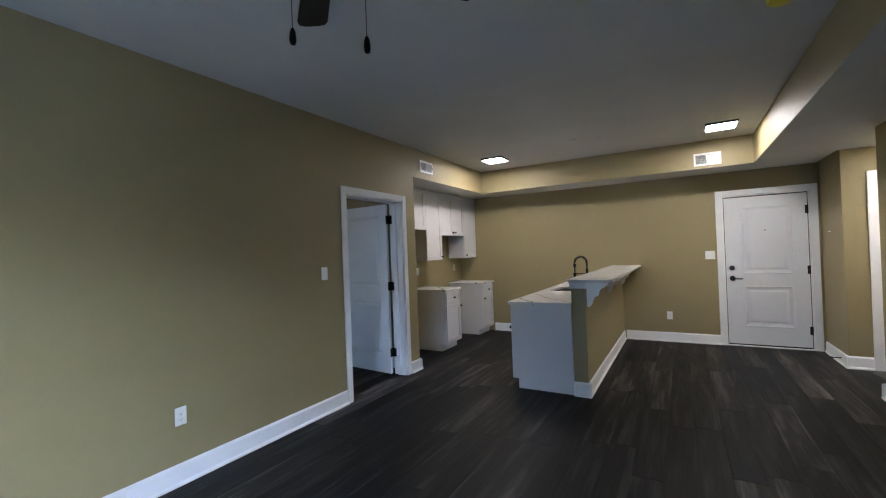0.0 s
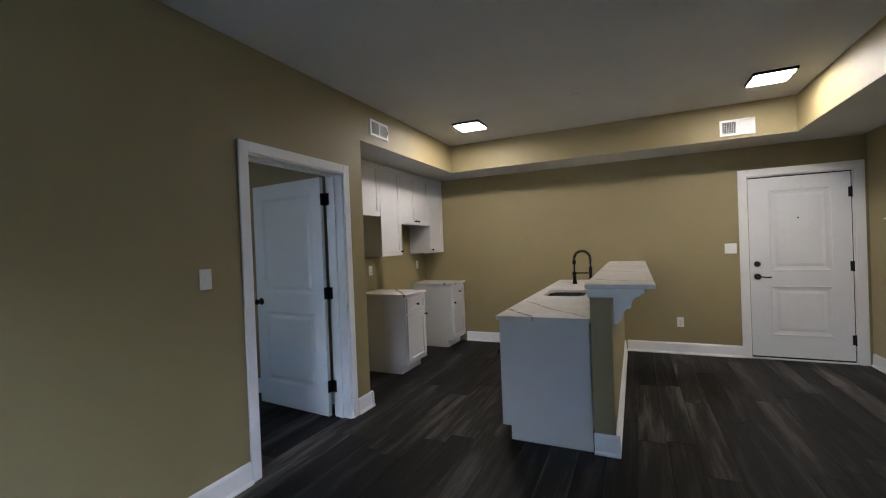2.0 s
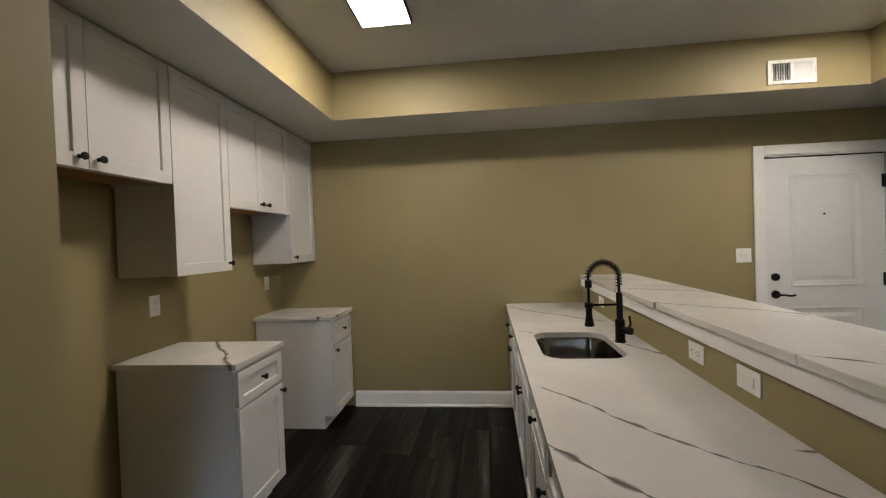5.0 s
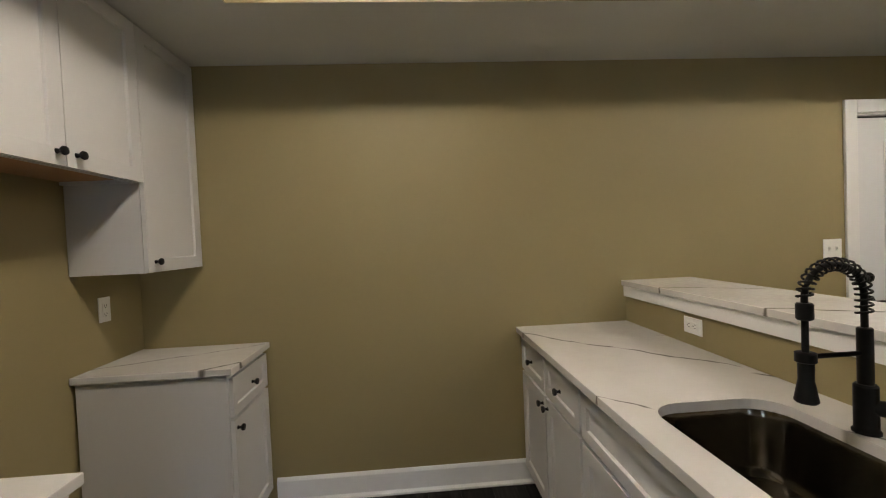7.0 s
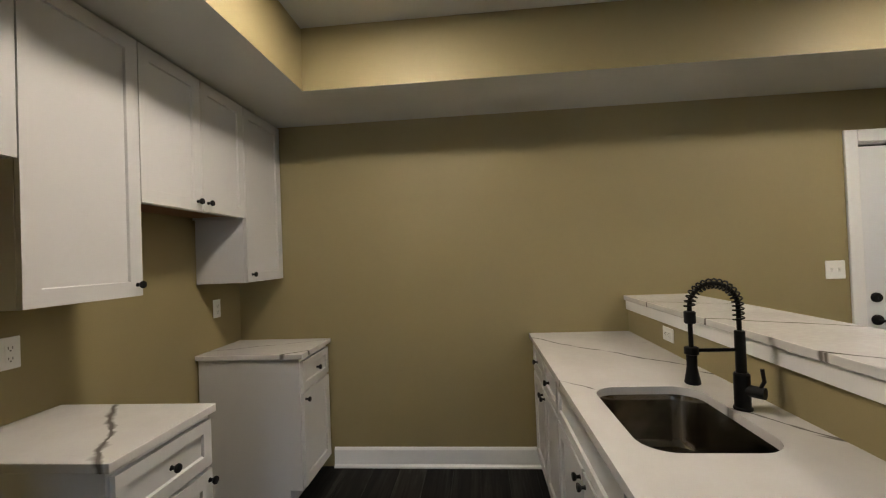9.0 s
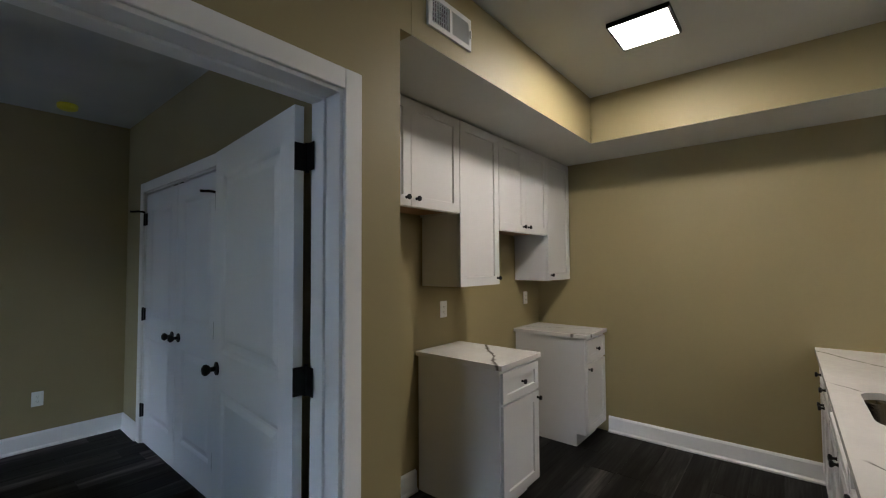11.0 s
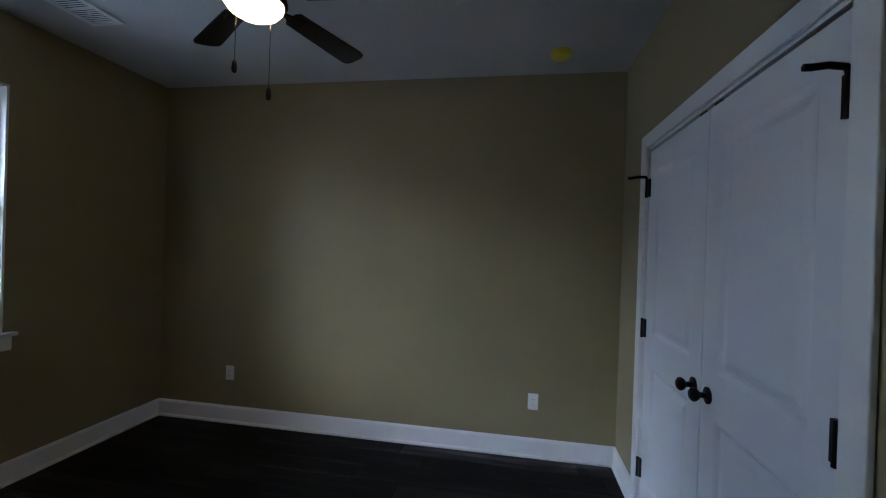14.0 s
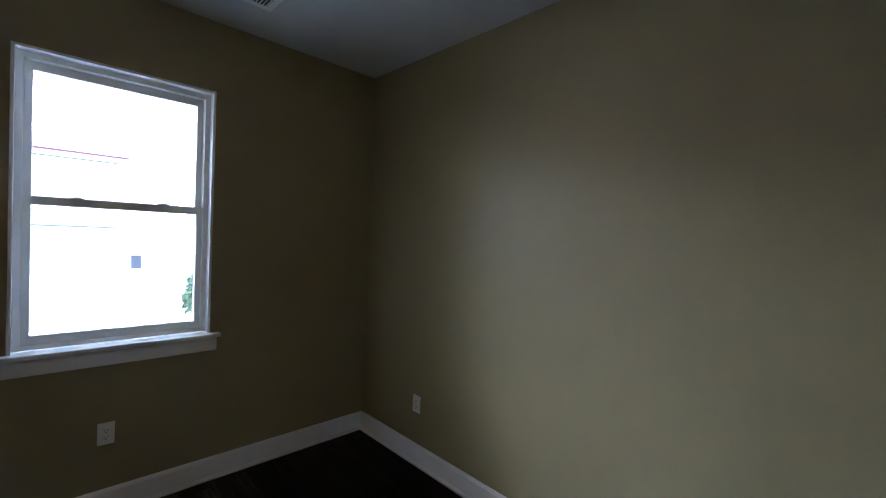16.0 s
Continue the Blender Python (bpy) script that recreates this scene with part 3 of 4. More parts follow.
CT = 0.893
base_cabinet(pose(-0.125, -1.742, 0, 0, 0, 90), 0.445, 0.62, (1, 1, 1), "white shaker base cabinet with one drawer and door")
base_cabinet(pose(-0.125, -0.478, 0, 0, 0, 90), 0.43, 0.62, (1, 1, -1), "white shaker base cabinet standing beside the back wall")
slab("countertop", -0.757, -0.098, -1.757, -1.284, 0.863, CT, "white quartz countertop with a grey vein on a small cabinet")
slab("countertop", -0.757, -0.098, -0.492, -0.02, 0.863, CT, "white quartz countertop with thin grey veins by the wall")
# peninsula
for y, w, lay in ((-0.86, 0.83, (2, 2, 1)), (-1.775, 0.913, (1, 2, 0)), (-2.285, 0.508, (1, 1, 1)), (-2.795, 0.508, (1, 1, 1))):
    m = pose(1.300, y + w, 0, 0, 0, -90)
    base_cabinet(m, w, 0.595, lay, "white shaker base cabinet under the peninsula counter")
solid("end_panel", extruded([(1.282, 0.10), (1.282, 0.862), (1.902, 0.862), (1.902, 0), (1.345, 0), (1.345, 0.10)], -2.812, -2.7965), M_CAB,
                 "white finished end panel of the peninsula", "cabinet panel")
solid("pony_wall", boxes((1.911, 2.042, -2.815, -0.001, 0, 1.097)), M_WALL, "tan painted half wall behind the sink counter", "half wall", "structure")
trim = thing("bar_trim", pose(0, 0, 0), "white painted trim board under the bar top", "trim", kind="structure")
part("trim_board", box(1.898, 1.9105, -2.828, -0.001, 1.036, 1.0965, 0.002), M_TRIM, trim)
part("trim_board", box(1.9106, 2.0424, -2.828, -2.8155, 1.036, 1.0965, 0.002), M_TRIM, trim)
part("trim_board", box(2.0425, 2.055, -2.828, -0.001, 1.036, 1.0965, 0.002), M_TRIM, trim)
slab("bar_top", 1.886, 2.303, -2.863, -0.001, 1.0975, 1.127, "white veined quartz bar top on a half wall")


def corbel(y):
    pts = [(0, 0), (0.185, 0), (0.185, -0.03), (0.172, -0.034), (0.16, -0.05)]
    pts += [(0.16 - 0.055 * math.sin(a), -0.05 - 0.075 * (1 - math.cos(a))) for a in (0.4, 0.8, 1.2, 1.57)]
    pts += [(0.098, -0.13)]
    pts += [(0.098 - 0.05 * math.sin(a), -0.13 - 0.07 * (1 - math.cos(a))) for a in (0.4, 0.8, 1.2, 1.57)]
    pts += [(0.042, -0.21), (0.02, -0.235), (0, -0.235)]
    c = solid("corbel", extruded(pts, -0.021, 0.021), M_TRIM, "white scrolled wooden corbel under the bar top", "corbel", "", "bar corbels")
    c.matrix_basis = pose(2.0555, y, 1.0965)
    return c


for y in (-2.79, -1.55, -0.3):
    corbel(y)


def rounded(x0, x1, y0, y1, r, seg=8):
    pts = []
    for cx, cy, a0 in ((x1 - r, y1 - r, 0), (x0 + r, y1 - r, 90), (x0 + r, y0 + r, 180), (x1 - r, y0 + r, 270)):
        pts += [(cx + r * math.cos(radians(a0 + 90 * k / seg)), cy + r * math.sin(radians(a0 + 90 * k / seg))) for k in range(seg + 1)]
    return pts


SX0, SX1, SY0, SY1 = 1.365, 1.75, -1.69, -1.145


def sink_counter():
    """The peninsula's stone with a rounded cut-out for the sink."""
    bm = bmesh.new()
    inner = rounded(SX0, SX1, SY0, SY1, 0.095)
    x0, x1, y0, y1 = 1.262, 1.910, -2.83, -0.001
    mx, my = (SX0 + SX1) / 2, (SY0 + SY1) / 2
    layers = []
    for z in (0.863, CT):
        ring = [bm.verts.new((x, y, z)) for x, y in inner]
        out = []
        for x, y in inner:
            dx, dy = x - mx, y - my
            s = min((x1 - mx) / dx if dx > 0 else (x0 - mx) / dx, (SY1 + 0.1 - my) / dy if dy > 0 else (SY0 - 0.1 - my) / dy)
            out.append(bm.verts.new((mx + dx * s, my + dy * s, z)))
        layers.append((ring, out))
    n = len(inner)
    (ri, ro), (ti, to) = layers
    for k in range(n):
        j = (k + 1) % n
        bm.faces.new((ti[k], to[k], to[j], ti[j]))
        bm.faces.new((ri[j], ro[j], ro[k], ri[k]))
        bm.faces.new((ri[k], ti[k], ti[j], ri[j]))
    bm2 = bmesh.new()
    ya, yb = SY0 - 0.1, SY1 + 0.1
    cuboid(bm2, x0, x1, y0, ya, 0.863, CT)
    cuboid(bm2, x0, x1, yb, y1, 0.863, CT)
    me = bpy.data.meshes.new("tmp")
    bm2.to_mesh(me)
    bm.from_mesh(me)
    bpy.data.meshes.remove(me)
    bm2.free()
    for xe in (x0, x1):
        bm.faces.new([bm.verts.new(p) for p in ((xe, ya, 0.863), (xe, yb, 0.863), (xe, yb, CT), (xe, ya, CT))])
    # square corners of the middle piece
    for z, (ring, out) in zip((0.863, CT), layers):
        for cx, cy in ((x0, ya), (x1, ya), (x0, yb), (x1, yb)):
            a = min((v for v in out if abs(v.co.x - cx) < 1e-5), key=lambda v: abs(v.co.y - cy))
            b = min((v for v in out if abs(v.co.y - cy) < 1e-5), key=lambda v: abs(v.co.x - cx))
            if a is not b:
                bm.faces.new((a, b, bm.verts.new((cx, cy, z))))
    bmesh.ops.remove_doubles(bm, verts=bm.verts, dist=0.00005)
    bmesh.ops.recalc_face_normals(bm, faces=bm.faces)
    return bm


solid("countertop", sink_counter(), M_QUARTZ, "white quartz peninsula countertop with grey veins and sink cut-out", "countertop")


def sink():
    s = thing("sink", pose(0, 0, 0.862), "stainless steel undermount kitchen sink, empty", "sink")
    bm = bmesh.new()
    prev = None
    for inset, z, r in ((-0.02, 0.0, 0.11), (0.0, 0.0, 0.095), (0.006, -0.02, 0.09), (0.012, -0.165, 0.085), (0.03, -0.188, 0.07), (0.06, -0.195, 0.05), (0.12, -0.198, 0.03)):
        ring = [bm.verts.new((x, y, z)) for x, y in rounded(SX0 + inset, SX1 - inset, SY0 + inset, SY1 - inset, r)]
        if prev:
            for k in range(len(ring)):
                j = (k + 1) % len(ring)
                bm.faces.new((prev[k], prev[j], ring[j], ring[k]))
        prev = ring
    bm.faces.new(prev)
    bmesh.ops.recalc_face_normals(bm, faces=bm.faces)
    b = part("basin", bm, M_STEEL, s, "", True)
    mod = b.modifiers.new("thick", "SOLIDIFY")
    mod.thickness, mod.offset = 0.0015, -1
    part("drain", turned([(0.057, -0.1975), (0.057, -0.194), (0.044, -0.192), (0.04, -0.196), (0.012, -0.196), (0.012, -0.188), (0.003, -0.186)], 28, pose(1.55, -1.41, 0)), M_STEEL, s, "steel basket strainer", True)


sink()


def faucet():
    f = thing("faucet", pose(1.790, -1.385, CT), "matte black spring-neck kitchen faucet", "faucet")
    part("base", turned([(0.028, 0), (0.028, 0.006), (0.024, 0.01), (0.024, 0.115), (0.020, 0.12)], 24), M_BLACK, f, "", True)
    part("riser", turned([(0.016, 0.12), (0.016, 0.255), (0.013, 0.258)], 20), M_BLACK, f, "", True)
    R, top = 0.077, 0.338
    arc = [(0, 0, 0.25), (0, 0, 0.29)] + [(-R + R * math.cos(a), 0, top + R * math.sin(a)) for a in [math.pi * k / 20 for k in range(21)]] + [(-2 * R, 0, 0.27), (-2 * R, 0, 0.19)]
    part("hose", tube(arc, 0.0075, 10), M_BLACK, f, "", True)
    coil, n = [], 19
    pts = [Vector(p) for p in arc[1:23]]
    lens = [0.0]
    for a, b in zip(pts, pts[1:]):
        lens.append(lens[-1] + (b - a).length)
    steps = n * 12
    for k in range(steps + 1):
        s = lens[-1] * k / steps
        i = max(j for j in range(len(lens)) if lens[j] <= s + 1e-9)
        i = min(i, len(pts) - 2)
        d = (pts[i + 1] - pts[i])
        p = pts[i] + d * ((s - lens[i]) / d.length)
        side = Vector((0, 1, 0))
        nrm = d.normalized().cross(side)
        ang = 2 * math.pi * k / 12
        coil.append(p + 0.0155 * (math.cos(ang) * side + math.sin(ang) * nrm))
    part("spring", tube(coil, 0.0029, 6), M_BLACK, f, "black coil spring round the neck", True)
    part("collar", turned([(0.014, 0.262), (0.018, 0.266), (0.018, 0.3), (0.014, 0.304)], 20, pose(-2 * R, 0, 0.022)), M_BLACK, f, "", True)
    part("spray_head", turned([(0.022, 0.085), (0.025, 0.089), (0.021, 0.112), (0.016, 0.14), (0.017, 0.195), (0.012, 0.2)], 22, pose(-2 * R, 0, 0.0)), M_BLACK, f, "", True)
    part("dock_arm", tube(((0, 0, 0.195), (-2 * R, 0, 0.195)), 0.006), M_BLACK, f, "", True)
    part("dock_ring", turned([(0.019, 0.182), (0.022, 0.184), (0.022, 0.205), (0.019, 0.207)], 22, pose(-2 * R, 0, 0)), M_BLACK, f, "", True)
    part("valve", tube(((0.0, 0.0, 0.065), (0.04, -0.05, 0.065)), 0.019, 16), M_BLACK, f, "", True)
    part("handle", tube(((0.03, -0.038, 0.075), (0.035, -0.055, 0.105), (0.03, -0.055, 0.145)), 0.006), M_BLACK, f, "", True)
    return f


faucet()


# ---- plates on the walls ----
def plate(name, m, label, kind):
    """A wall plate, local x across, -y into the room. kind: outlet, switch, double."""
    w = 0.116 if kind == "double" else 0.072
    t = thing(name, m, label, "outlet" if kind == "outlet" else "light switch", "wall plates")
    part("cover", box(-w / 2, w / 2, -0.006, -0.0005, -0.058, 0.058, 0.002), M_PLATE, t)
    if kind == "outlet":
        part("face", box(-0.017, 0.017, -0.0085, -0.0058, -0.033, 0.033, 0.002), M_PLATE, t)
        for z in (-0.019, 0.019):
            part("slots", boxes((-0.008, -0.006, -0.0092, -0.0084, z - 0.004, z + 0.005), (0.006, 0.008, -0.0092, -0.0084, z - 0.004, z + 0.005),
                                (-0.0025, 0.0025, -0.0092, -0.0084, z - 0.012, z - 0.008)), M_DARK, t)
    elif kind == "switch":
        part("rocker", box(-0.017, 0.017, -0.010, -0.0058, -0.033, 0.033, 0.003), M_PLATE, t)
    else:
        for x in (-0.023, 0.023):
            part("toggle", box(x - 0.005, x + 0.005, -0.018, -0.0058, -0.004, 0.012, 0.002), M_PLATE, t)
            part("toggle_slot", box(x - 0.007, x + 0.007, -0.0068, -0.0058, -0.014, 0.014), M_VENT, t)
    return t


for m, kind in ((pose(0, -5.45, 0.437, 0, 0, 90), "outlet"), (pose(2.662, 0, 0.382), "outlet"), (pose(-0.76, -0.27, 1.147, 0, 0, 90), "outlet"),
                (pose(-0.76, -1.466, 1.142, 0, 0, 90), "outlet"), (pose(-3.54, -3.243, 0.396, 0, 0, 90), "outlet"),
                (pose(-3.54, -5.658, 0.403, 0, 0, 90), "outlet"), (pose(-1.955, -6.315, 0.43, 0, 0, 180), "outlet")):
    plate("wall_outlet", m, "white duplex outlet in a white wall plate", kind)
for y, kind in ((-0.585, "outlet"), (-1.927, "outlet"), (-2.25, "switch")):
    plate("wall_outlet" if kind == "outlet" else "light_switch", pose(1.911, y, 0.982, 0, 0, -90) @ pose(0, 0, 0, 0, 90, 0),
          "white wall plate set sideways in the half wall", kind)
plate("light_switch", pose(0, -4.158, 1.28, 0, 0, 90), "white rocker switch beside the bedroom door", "switch")
plate("light_switch", pose(3.19, 0, 1.25), "white double toggle switch beside the entry door", "double")

ds = thing("door_stop", pose(4.36, -0.62, 0.07), "black baseboard door stop", "door stop")
part("rod", tube(((0.008, 0, 0), (-0.075, -0.01, 0)), 0.006), M_BLACK, ds, "", True)
part("tip", tube(((-0.075, -0.01, 0), (-0.092, -0.012, 0)), 0.011), M_BLACK, ds, "", True)
solid("wall_bracket", box(4.376, 4.3845, -0.37, -0.29, 1.50, 1.512, 0.002), M_VENT, "small pale metal bracket on the wall", "bracket")


# ---- vents, lights, detectors ----
def vent(m, w, h):
    """A wall register with two banks of vertical louvres; -y into the room."""
    v = thing("wall_vent", m, "white metal wall air register", "air vent", "air vents")
    part("frame", boxes((-w / 2, -w / 2 + 0.022, -0.012, -0.0005, -h / 2, h / 2), (w / 2 - 0.022, w / 2, -0.012, -0.0005, -h / 2, h / 2),
                        (-w / 2 + 0.022, w / 2 - 0.022, -0.012, -0.0005, h / 2 - 0.022, h / 2), (-w / 2 + 0.022, w / 2 - 0.022, -0.012, -0.0005, -h / 2, -h / 2 + 0.022),
                        (-0.009, 0.009, -0.012, -0.0005, -h / 2 + 0.022, h / 2 - 0.022)), M_VENT, v)
    part("backing", box(-w / 2 + 0.02, w / 2 - 0.02, -0.0025, -0.0006, -h / 2 + 0.02, h / 2 - 0.02), M_DARK, v)
    n = 8
    for k in range(n):
        x = 0.009 + (w / 2 - 0.031) * (k + 0.5) / n
        part("slat", box(-x - 0.001, -x + 0.001, -0.010, -0.003, -h / 2 + 0.022, h / 2 - 0.022), M_VENT, v)
        sl = part("slat", box(-0.0012, 0.0012, -0.0125, 0.0015, -h / 2 + 0.022, h / 2 - 0.022), M_VENT, v)
        sl.matrix_basis = pose(x, -0.0065, 0, 0, 0, 58) @ pose(0, 0.0055, 0)
    for k in range(5):
        z = -h / 2 + 0.022 + (h - 0.044) * (k + 0.5) / 5
        part("damper_blade", box(-w / 2 + 0.022, -0.009, -0.0042, -0.0029, z - 0.001, z + 0.001), M_VENT, v)
    part("damper_lever", box(w / 2 - 0.013, w / 2 - 0.008, -0.022, -0.0121, -0.018, 0.018, 0.001), M_VENT, v)
    return v


vent(pose(0, -2.328, 2.545, 0, 0, 90), 0.305, 0.15)
vent(pose(3.176, -0.59, 2.50), 0.30, 0.16)


def panel_light(x, y, z):
    p = thing("ceiling_light", pose(x, y, z), "square flush ceiling panel light with black rim, lit", "ceiling light", "ceiling lights")
    h = 0.152
    part("rim", boxes((-h, -h + 0.012, -h, h, -0.025, 0), (h - 0.012, h, -h, h, -0.025, 0), (-h + 0.012, h - 0.012, -h, -h + 0.012, -0.025, 0),
                      (-h + 0.012, h - 0.012, h - 0.012, h, -0.025, 0)), M_BLACK, p, "black rim")
    part("diffuser", box(-h + 0.0125, h - 0.0125, -h + 0.0125, h - 0.0125, -0.027, -0.002, 0.002), M_PANEL, p, "glowing white diffuser")
    return p


panel_light(0.58, -1.37, H)
panel_light(3.28, -1.33, H)
panel_light(5.15, -1.36, SOF)


def disc(name, x, y, prof, mat, label, cat):
    return solid(name, turned(prof, 28, pose(x, y, H, 180)), mat, label, cat, "", "", True)


SPR = [(0.04, 0.0005), (0.04, 0.004), (0.034, 0.010), (0.005, 0.011)]
disc("sprinkler_cover", 1.747, -1.737, SPR, M_CEIL, "white round sprinkler cover plate on the ceiling", "sprinkler")
disc("sprinkler_cover", -2.62, -3.71, SPR, M_CEIL, "white round sprinkler cover plate on the ceiling", "sprinkler")
SMK = [(0.062, 0.0005), (0.066, 0.012), (0.062, 0.036), (0.045, 0.046), (0.004, 0.047)]
disc("smoke_detector", -3.2, -3.16, SMK, M_YELLOW, "smoke detector under a yellow dust cover", "smoke detector")
disc("smoke_detector", 3.37, -4.09, SMK, M_YELLOW, "smoke detector under a yellow dust cover", "smoke detector")

cv = thing("ceiling_vent", pose(-2.42, -5.83, H), "white ceiling air register", "air vent", "air vents")
part("frame", boxes((-0.17, -0.14, -0.11, 0.11, -0.008, -0.0005), (0.14, 0.17, -0.11, 0.11, -0.008, -0.0005), (-0.14, 0.14, 0.08, 0.11, -0.008, -0.0005), (-0.14, 0.14, -0.11, -0.08, -0.008, -0.0005), (-0.008, 0.008, -0.08, 0.08, -0.008, -0.0005)), M_VENT, cv)
part("backing", box(-0.14, 0.14, -0.08, 0.08, -0.002, -0.0006), M_DARK, cv)
for k in range(16):
    x = -0.132 + k * 0.0176
    part("slat", box(-0.001, 0.001, -0.08, 0.08, -0.008, -0.002), M_VENT, cv).matrix_basis = pose(x, 0, -0.005) @ pose(0, 0, 0, 0, 40, 0) @ pose(0, 0, 0.005)


def fan(x, y, turn, lit, chains, spread, low, drop):
    f = thing("ceiling_fan", pose(x, y, H - 0.03), "dark five-blade ceiling fan with " + ("a lit globe and pull chains" if lit else "pull chains"), "ceiling fan", "ceiling fans")
    part("canopy", turned([(0.075, 0.0295), (0.078, -0.03), (0.07, -0.055), (0.06, -0.06)], 28), M_BLACK, f, "", True)
    part("motor", turned([(0.06, -0.058), (0.11, -0.075), (0.125, -0.10), (0.125, -0.165), (0.11, -0.19), (0.085, -0.20)], 32), M_BLACK, f, "", True)
    part("light_ring", turned([(0.085, -0.199), (0.125, -0.21), (0.132, -0.24), (0.124, -0.25), (0.11, -0.251)], 32), M_BLACK, f, "", True)
    part("globe", turned([(0.118, -0.2515), (0.116, -0.262), (0.098, -0.285), (0.066, -0.303), (0.03, -0.311), (0.004, -0.312)], 32), M_GLOBE if lit else M_PLATE, f, "glowing frosted globe" if lit else "frosted globe", True)
    for k in range(5):
        out = [(0.21, -0.05), (0.62, -0.067), (0.648, -0.058), (0.66, -0.03), (0.66, 0.03), (0.648, 0.058), (0.62, 0.067), (0.21, 0.05), (0.195, 0.03), (0.195, -0.03)]
        bm = extruded(out, -0.0035, 0.0035)
        bm.transform(Matrix.Rotation(radians(90), 4, "X"))
        b = part("blade", bm, M_BLADE, f)
        b.matrix_basis = pose(0, 0, -0.21, 0, 0, turn + 72 * k) @ pose(0, 0, 0, -11, 0, 0)
        a = part("blade_arm", extruded([(0.09, -0.016), (0.16, -0.012), (0.25, -0.035), (0.26, 0.0), (0.25, 0.035), (0.16, 0.012), (0.09, 0.016)], -0.003, 0.003), M_BLACK, b)
        a.data.transform(Matrix.Translation((0, 0, -0.008)) @ Matrix.Rotation(radians(90), 4, "X"))
    for s, z in ((-spread, low), (spread, low - drop)):
        dx, dy = s * math.cos(radians(chains)), s * math.sin(radians(chains))
        c = part("pull_chain", tube(((dx, dy, -0.24), (dx, dy, z)), 0.0016, 6), M_STEEL, f, "thin pull chain")
        part("pull", turned([(0.004, 0.0), (0.009, -0.012), (0.011, -0.038), (0.008, -0.05), (0.002, -0.053)], 14, pose(dx, dy, z)), M_BLACK, c, "black teardrop pull", True)
    return f


fan(1.945, -5.97, 141, False, 30, 0.115, -0.56, 0.035)
fan(-2.05, -4.505, 19, True, 141, 0.068, -0.505, 0.075)

# ---- outside the bedroom window ----
G = -3.2
solid("ground", box(-400, 400, -800, 300, G - 0.3, G), M_GROUND, "pale concrete ground and road", "ground", "structure")
hs = thing("house", pose(-2.2, -22, G), "pale sided neighbouring house with maroon roof edge", "house")
part("wall", box(-1.4, 16, -9, 0, 0, 7.1), M_SIDING, hs)
part("annex_wall", box(-3.35, -1.401, -9, -0.3, 0, 5.6), M_SIDING, hs)
part("annex_roof", box(-3.45, -1.402, -9, -0.15, 5.601, 5.72), M_TRIM, hs)
part("roof", extruded([(-1.7, 7.1), (16.5, 7.1), (16.5, 7.25), (7.5, 7.7), (-1.7, 7.25)], -9.5, 0.5), M_SIDING, hs)
part("fascia", box(-1.7, 16.5, 0.501, 0.56, 6.88, 6.95), M_ROOF, hs)
part("gutter", tube(((-1.7, 0.6, 6.70), (16.5, 0.6, 6.70)), 0.03), M_GUTTER, hs, "grey rain gutter", True)
part("trim_band", box(-1.39, 15.9, 0.021, 0.06, 4.50, 4.56), M_GUTTER, hs, "grey band across the siding")
for k in range(14):
    part("siding_board", box(-1.4, 16, 0.001, 0.02, 0.49 * k, 0.49 * k + 0.47), M_SIDING, hs)
for x, y in ((-2.25, -0.3), (1.2, 0.02), (5.0, 0.02)):
    w = part("window", box(x, x + 0.44, y + 0.001, y + 0.04, 3.0, 3.62), M_TRIM, hs)
    part("pane", box(x + 0.06, x + 0.38, y + 0.0405, y + 0.05, 3.06, 3.56), M_PANE, w)


def tree(x, y, h, mat, seed):
    rnd = random.Random(seed)
    t = thing("tree", pose(x, y, G), "small leafy street tree", "tree", "street trees")
    part("trunk", turned([(0.16, 0), (0.12, h * 0.3), (0.07, h * 0.6), (0.02, h * 0.9)], 10), M_BARK, t, "", True)
    bm = bmesh.new()
    for k in range(5):
        a = k * 1.26 + rnd.random()
        part("limb", tube(((0, 0, h * 0.35 + 0.1 * k), (0.5 * math.cos(a), 0.5 * math.sin(a), h * 0.55 + 0.1 * k), (0.9 * math.cos(a), 0.9 * math.sin(a), h * 0.75)), 0.03, 6), M_BARK, t, "", True)
    for k in range(900):
        d = Vector((rnd.gauss(0, 1), rnd.gauss(0, 1), rnd.gauss(0, 1))).normalized() * (rnd.random() ** 0.5)
        p = Vector((d.x * h * 0.32, d.y * h * 0.32, h * 0.68 + d.z * h * 0.33)) * (1 + 0.15 * math.sin(5 * d.x + seed))
        q = Euler((rnd.random() * 6, rnd.random() * 6, rnd.random() * 6)).to_matrix()
        s = 0.10 + 0.1 * rnd.random()
        bm.faces.new([bm.verts.new(p + q @ Vector(v) * s) for v in ((-1, 0, 0), (0, -0.5, 0.1), (1, 0, 0), (0, 0.5, 0.1))])
    part("crown", bm, mat, t)


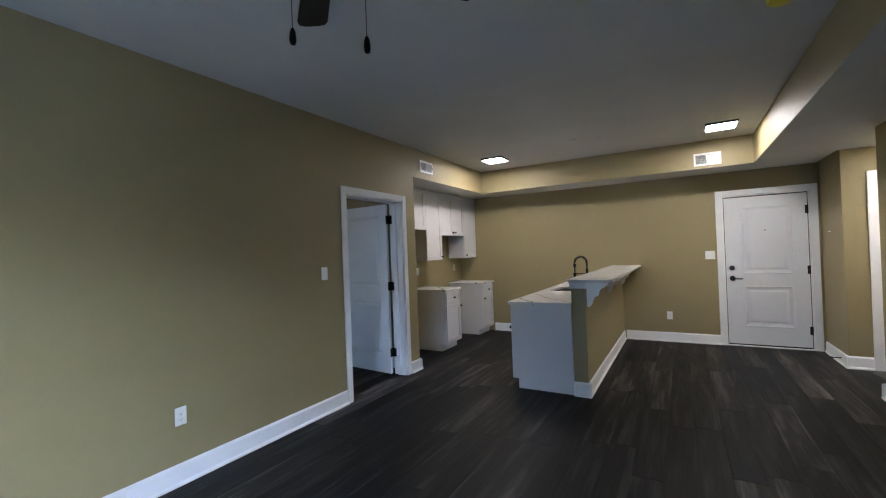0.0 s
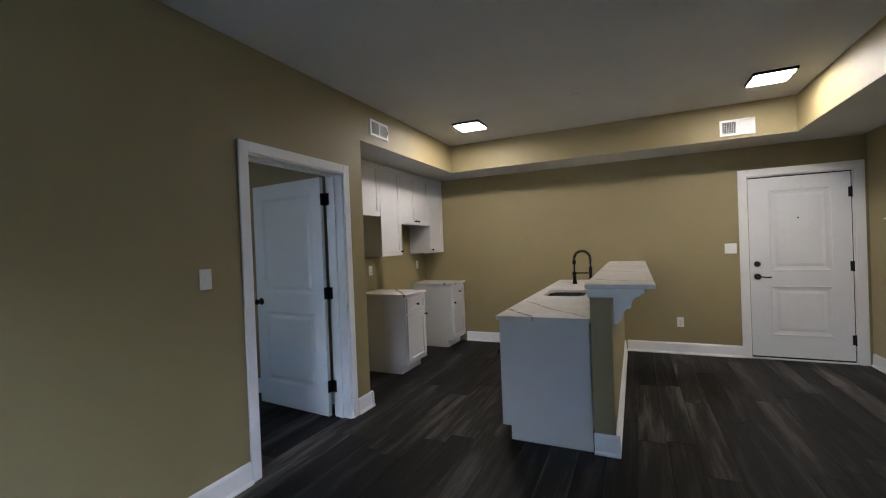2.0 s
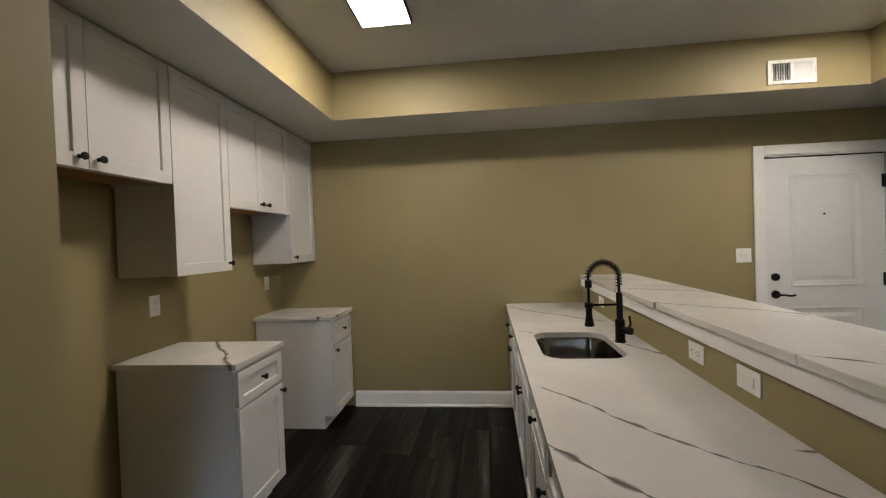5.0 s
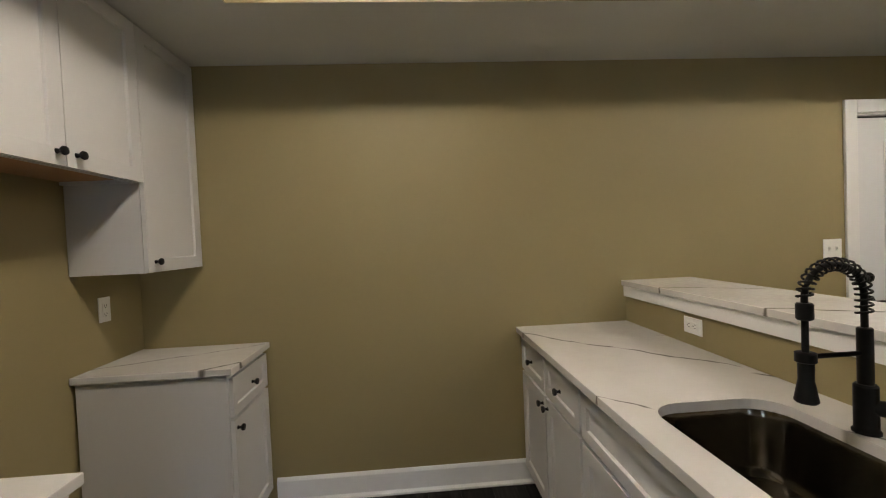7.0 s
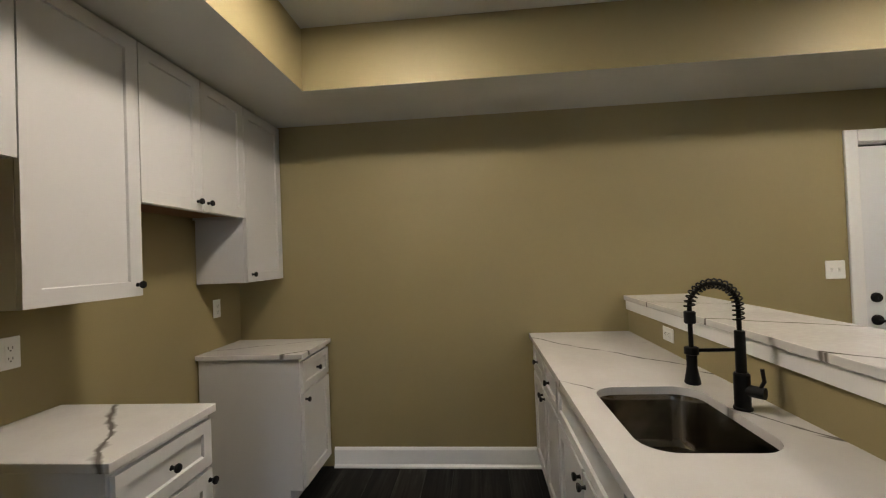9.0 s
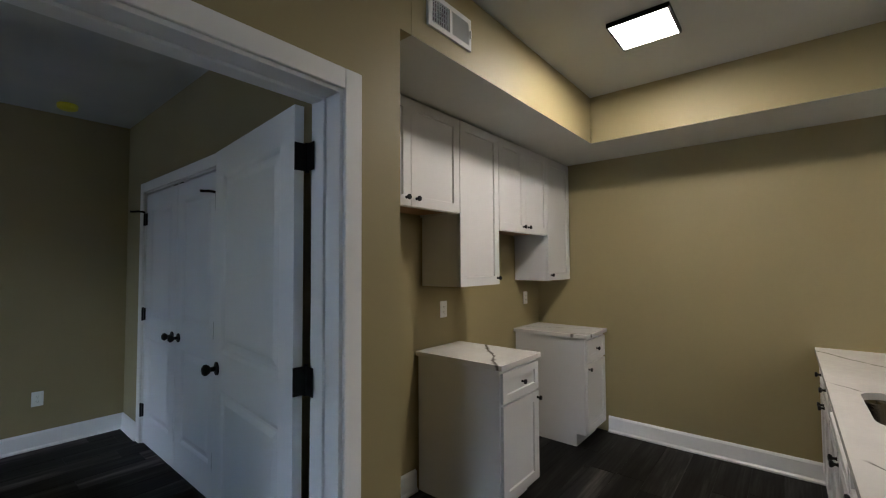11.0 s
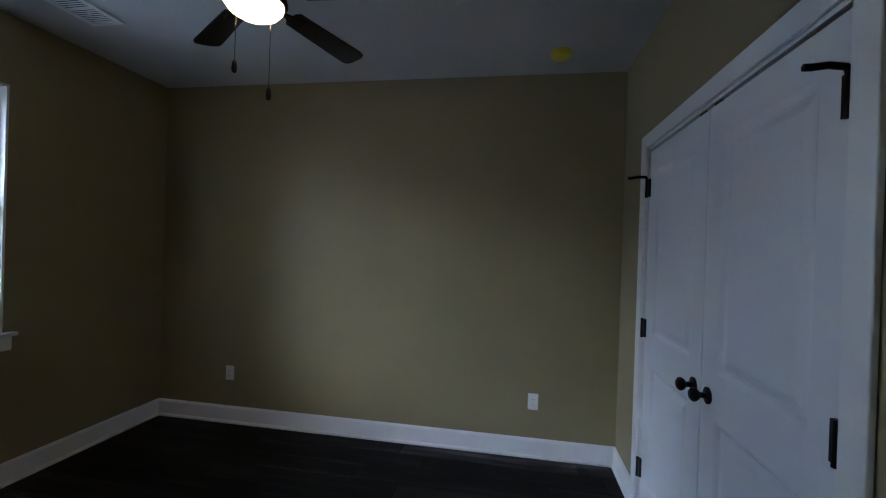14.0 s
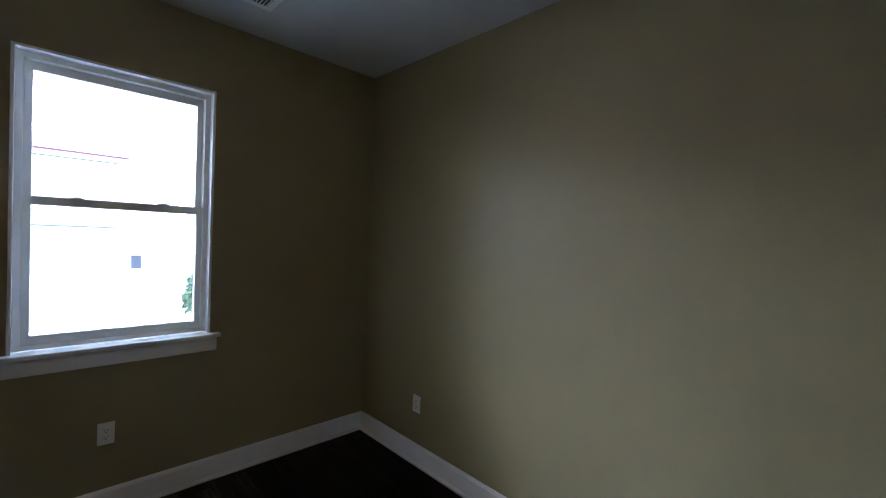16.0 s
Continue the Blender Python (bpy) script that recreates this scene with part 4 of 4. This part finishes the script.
tree(-6.7, -23.5, 2.7, M_LEAF, 1)
tree(-7.6, -25, 2.8, M_AUTUMN, 2)
tree(-9.5, -30, 5.0, M_LEAF, 3)
tree(-11.5, -27, 3.4, M_AUTUMN, 4)
sg = thing("street_sign", pose(-6.27, -16.5, G), "red and white street sign on a post", "sign")
part("post", tube(((0, 0, 0), (0, 0, 2.7)), 0.03), M_STEEL, sg)
part("plate", extruded([(-0.2, 2.75), (0.2, 2.75), (0, 3.08)], -0.01, 0.01), M_RED, sg)
part("plate", extruded([(-0.2, 2.6), (0.2, 2.6), (0, 2.27)], 0.03, 0.05), M_RED, sg)
solid("utility_pole", turned([(0.24, 0), (0.20, 1.5), (0.13, 3.6), (0.10, 4.45), (0.03, 4.6)], 14, pose(-10.6, -24, G, 0, 3, 0)), M_ORANGE, "weathered orange pole by the road", "pole", smooth=True)


def car(x, y, rz):
    c = thing("car", pose(x, y, G, 0, 0, rz), "grey parked car by the road", "car", "parked cars")
    part("body", extruded([(-2.1, 0.3), (2.1, 0.3), (2.15, 0.7), (1.2, 0.85), (0.6, 1.38), (-1.1, 1.42), (-1.75, 0.95), (-2.15, 0.85)], -0.85, 0.85), M_CAR, c)
    for x0 in (-1.35, 1.35):
        for y0 in (-0.86, 0.70):
            w = part("wheel", turned([(0.32, 0), (0.33, 0.03), (0.33, 0.13), (0.32, 0.16)], 18, pose(x0, y0 + 0.16, 0.33, 90)), M_BLACK, c, "", True)


car(-9.0, -22.5, 15)
car(-12.5, -24.5, 10)

# ---- floor planks ----
PW, PL = 0.181, 1.22
plank_mesh = None


def plank(x0, x1, y0, y1):
    global plank_mesh
    if plank_mesh is None:
        bm = bmesh.new()
        lo = [bm.verts.new(p) for p in ((0, 0, 0), (1, 0, 0), (1, 1, 0), (0, 1, 0))]
        mid = [bm.verts.new((x, y, 0.82)) for x, y in ((0, 0), (1, 0), (1, 1), (0, 1))]
        e, f = 0.008, 0.0012
        hi = [bm.verts.new((x, y, 1)) for x, y in ((e, f), (1 - e, f), (1 - e, 1 - f), (e, 1 - f))]
        for a, b in ((lo, mid), (mid, hi)):
            for k in range(4):
                bm.faces.new((a[k], a[(k + 1) % 4], b[(k + 1) % 4], b[k]))
        bm.faces.new(hi)
        plank_mesh = mesh_of("plank", bm, M_PLANK)
    ob = new("plank", plank_mesh)
    ob.parent = FLOOR
    ob.matrix_basis = Matrix.LocRotScale((x0, y0, -0.008), None, (x1 - x0 - 0.0006, y1 - y0 - 0.0006, 0.008))


def lay(x0, x1, y0, y1, seed):
    rnd = random.Random(seed)
    x = x0
    while x < x1 - 0.01:
        xe = min(x + PW, x1)
        y = y0 - rnd.random() * PL
        while y < y1 - 0.01:
            ye = min(y + PL, y1)
            if ye - max(y, y0) > 0.02:
                plank(x, xe, max(y, y0), ye)
            y += PL
        x += PW


lay(-0.76, 0.0, -2.6, 0.14, 1)
lay(0.0, 4.36, -8.1, 0.14, 2)
lay(4.36, 7.0, -1.86, -0.68, 3)
lay(-3.54, 0.0, -6.315, -2.6, 4)
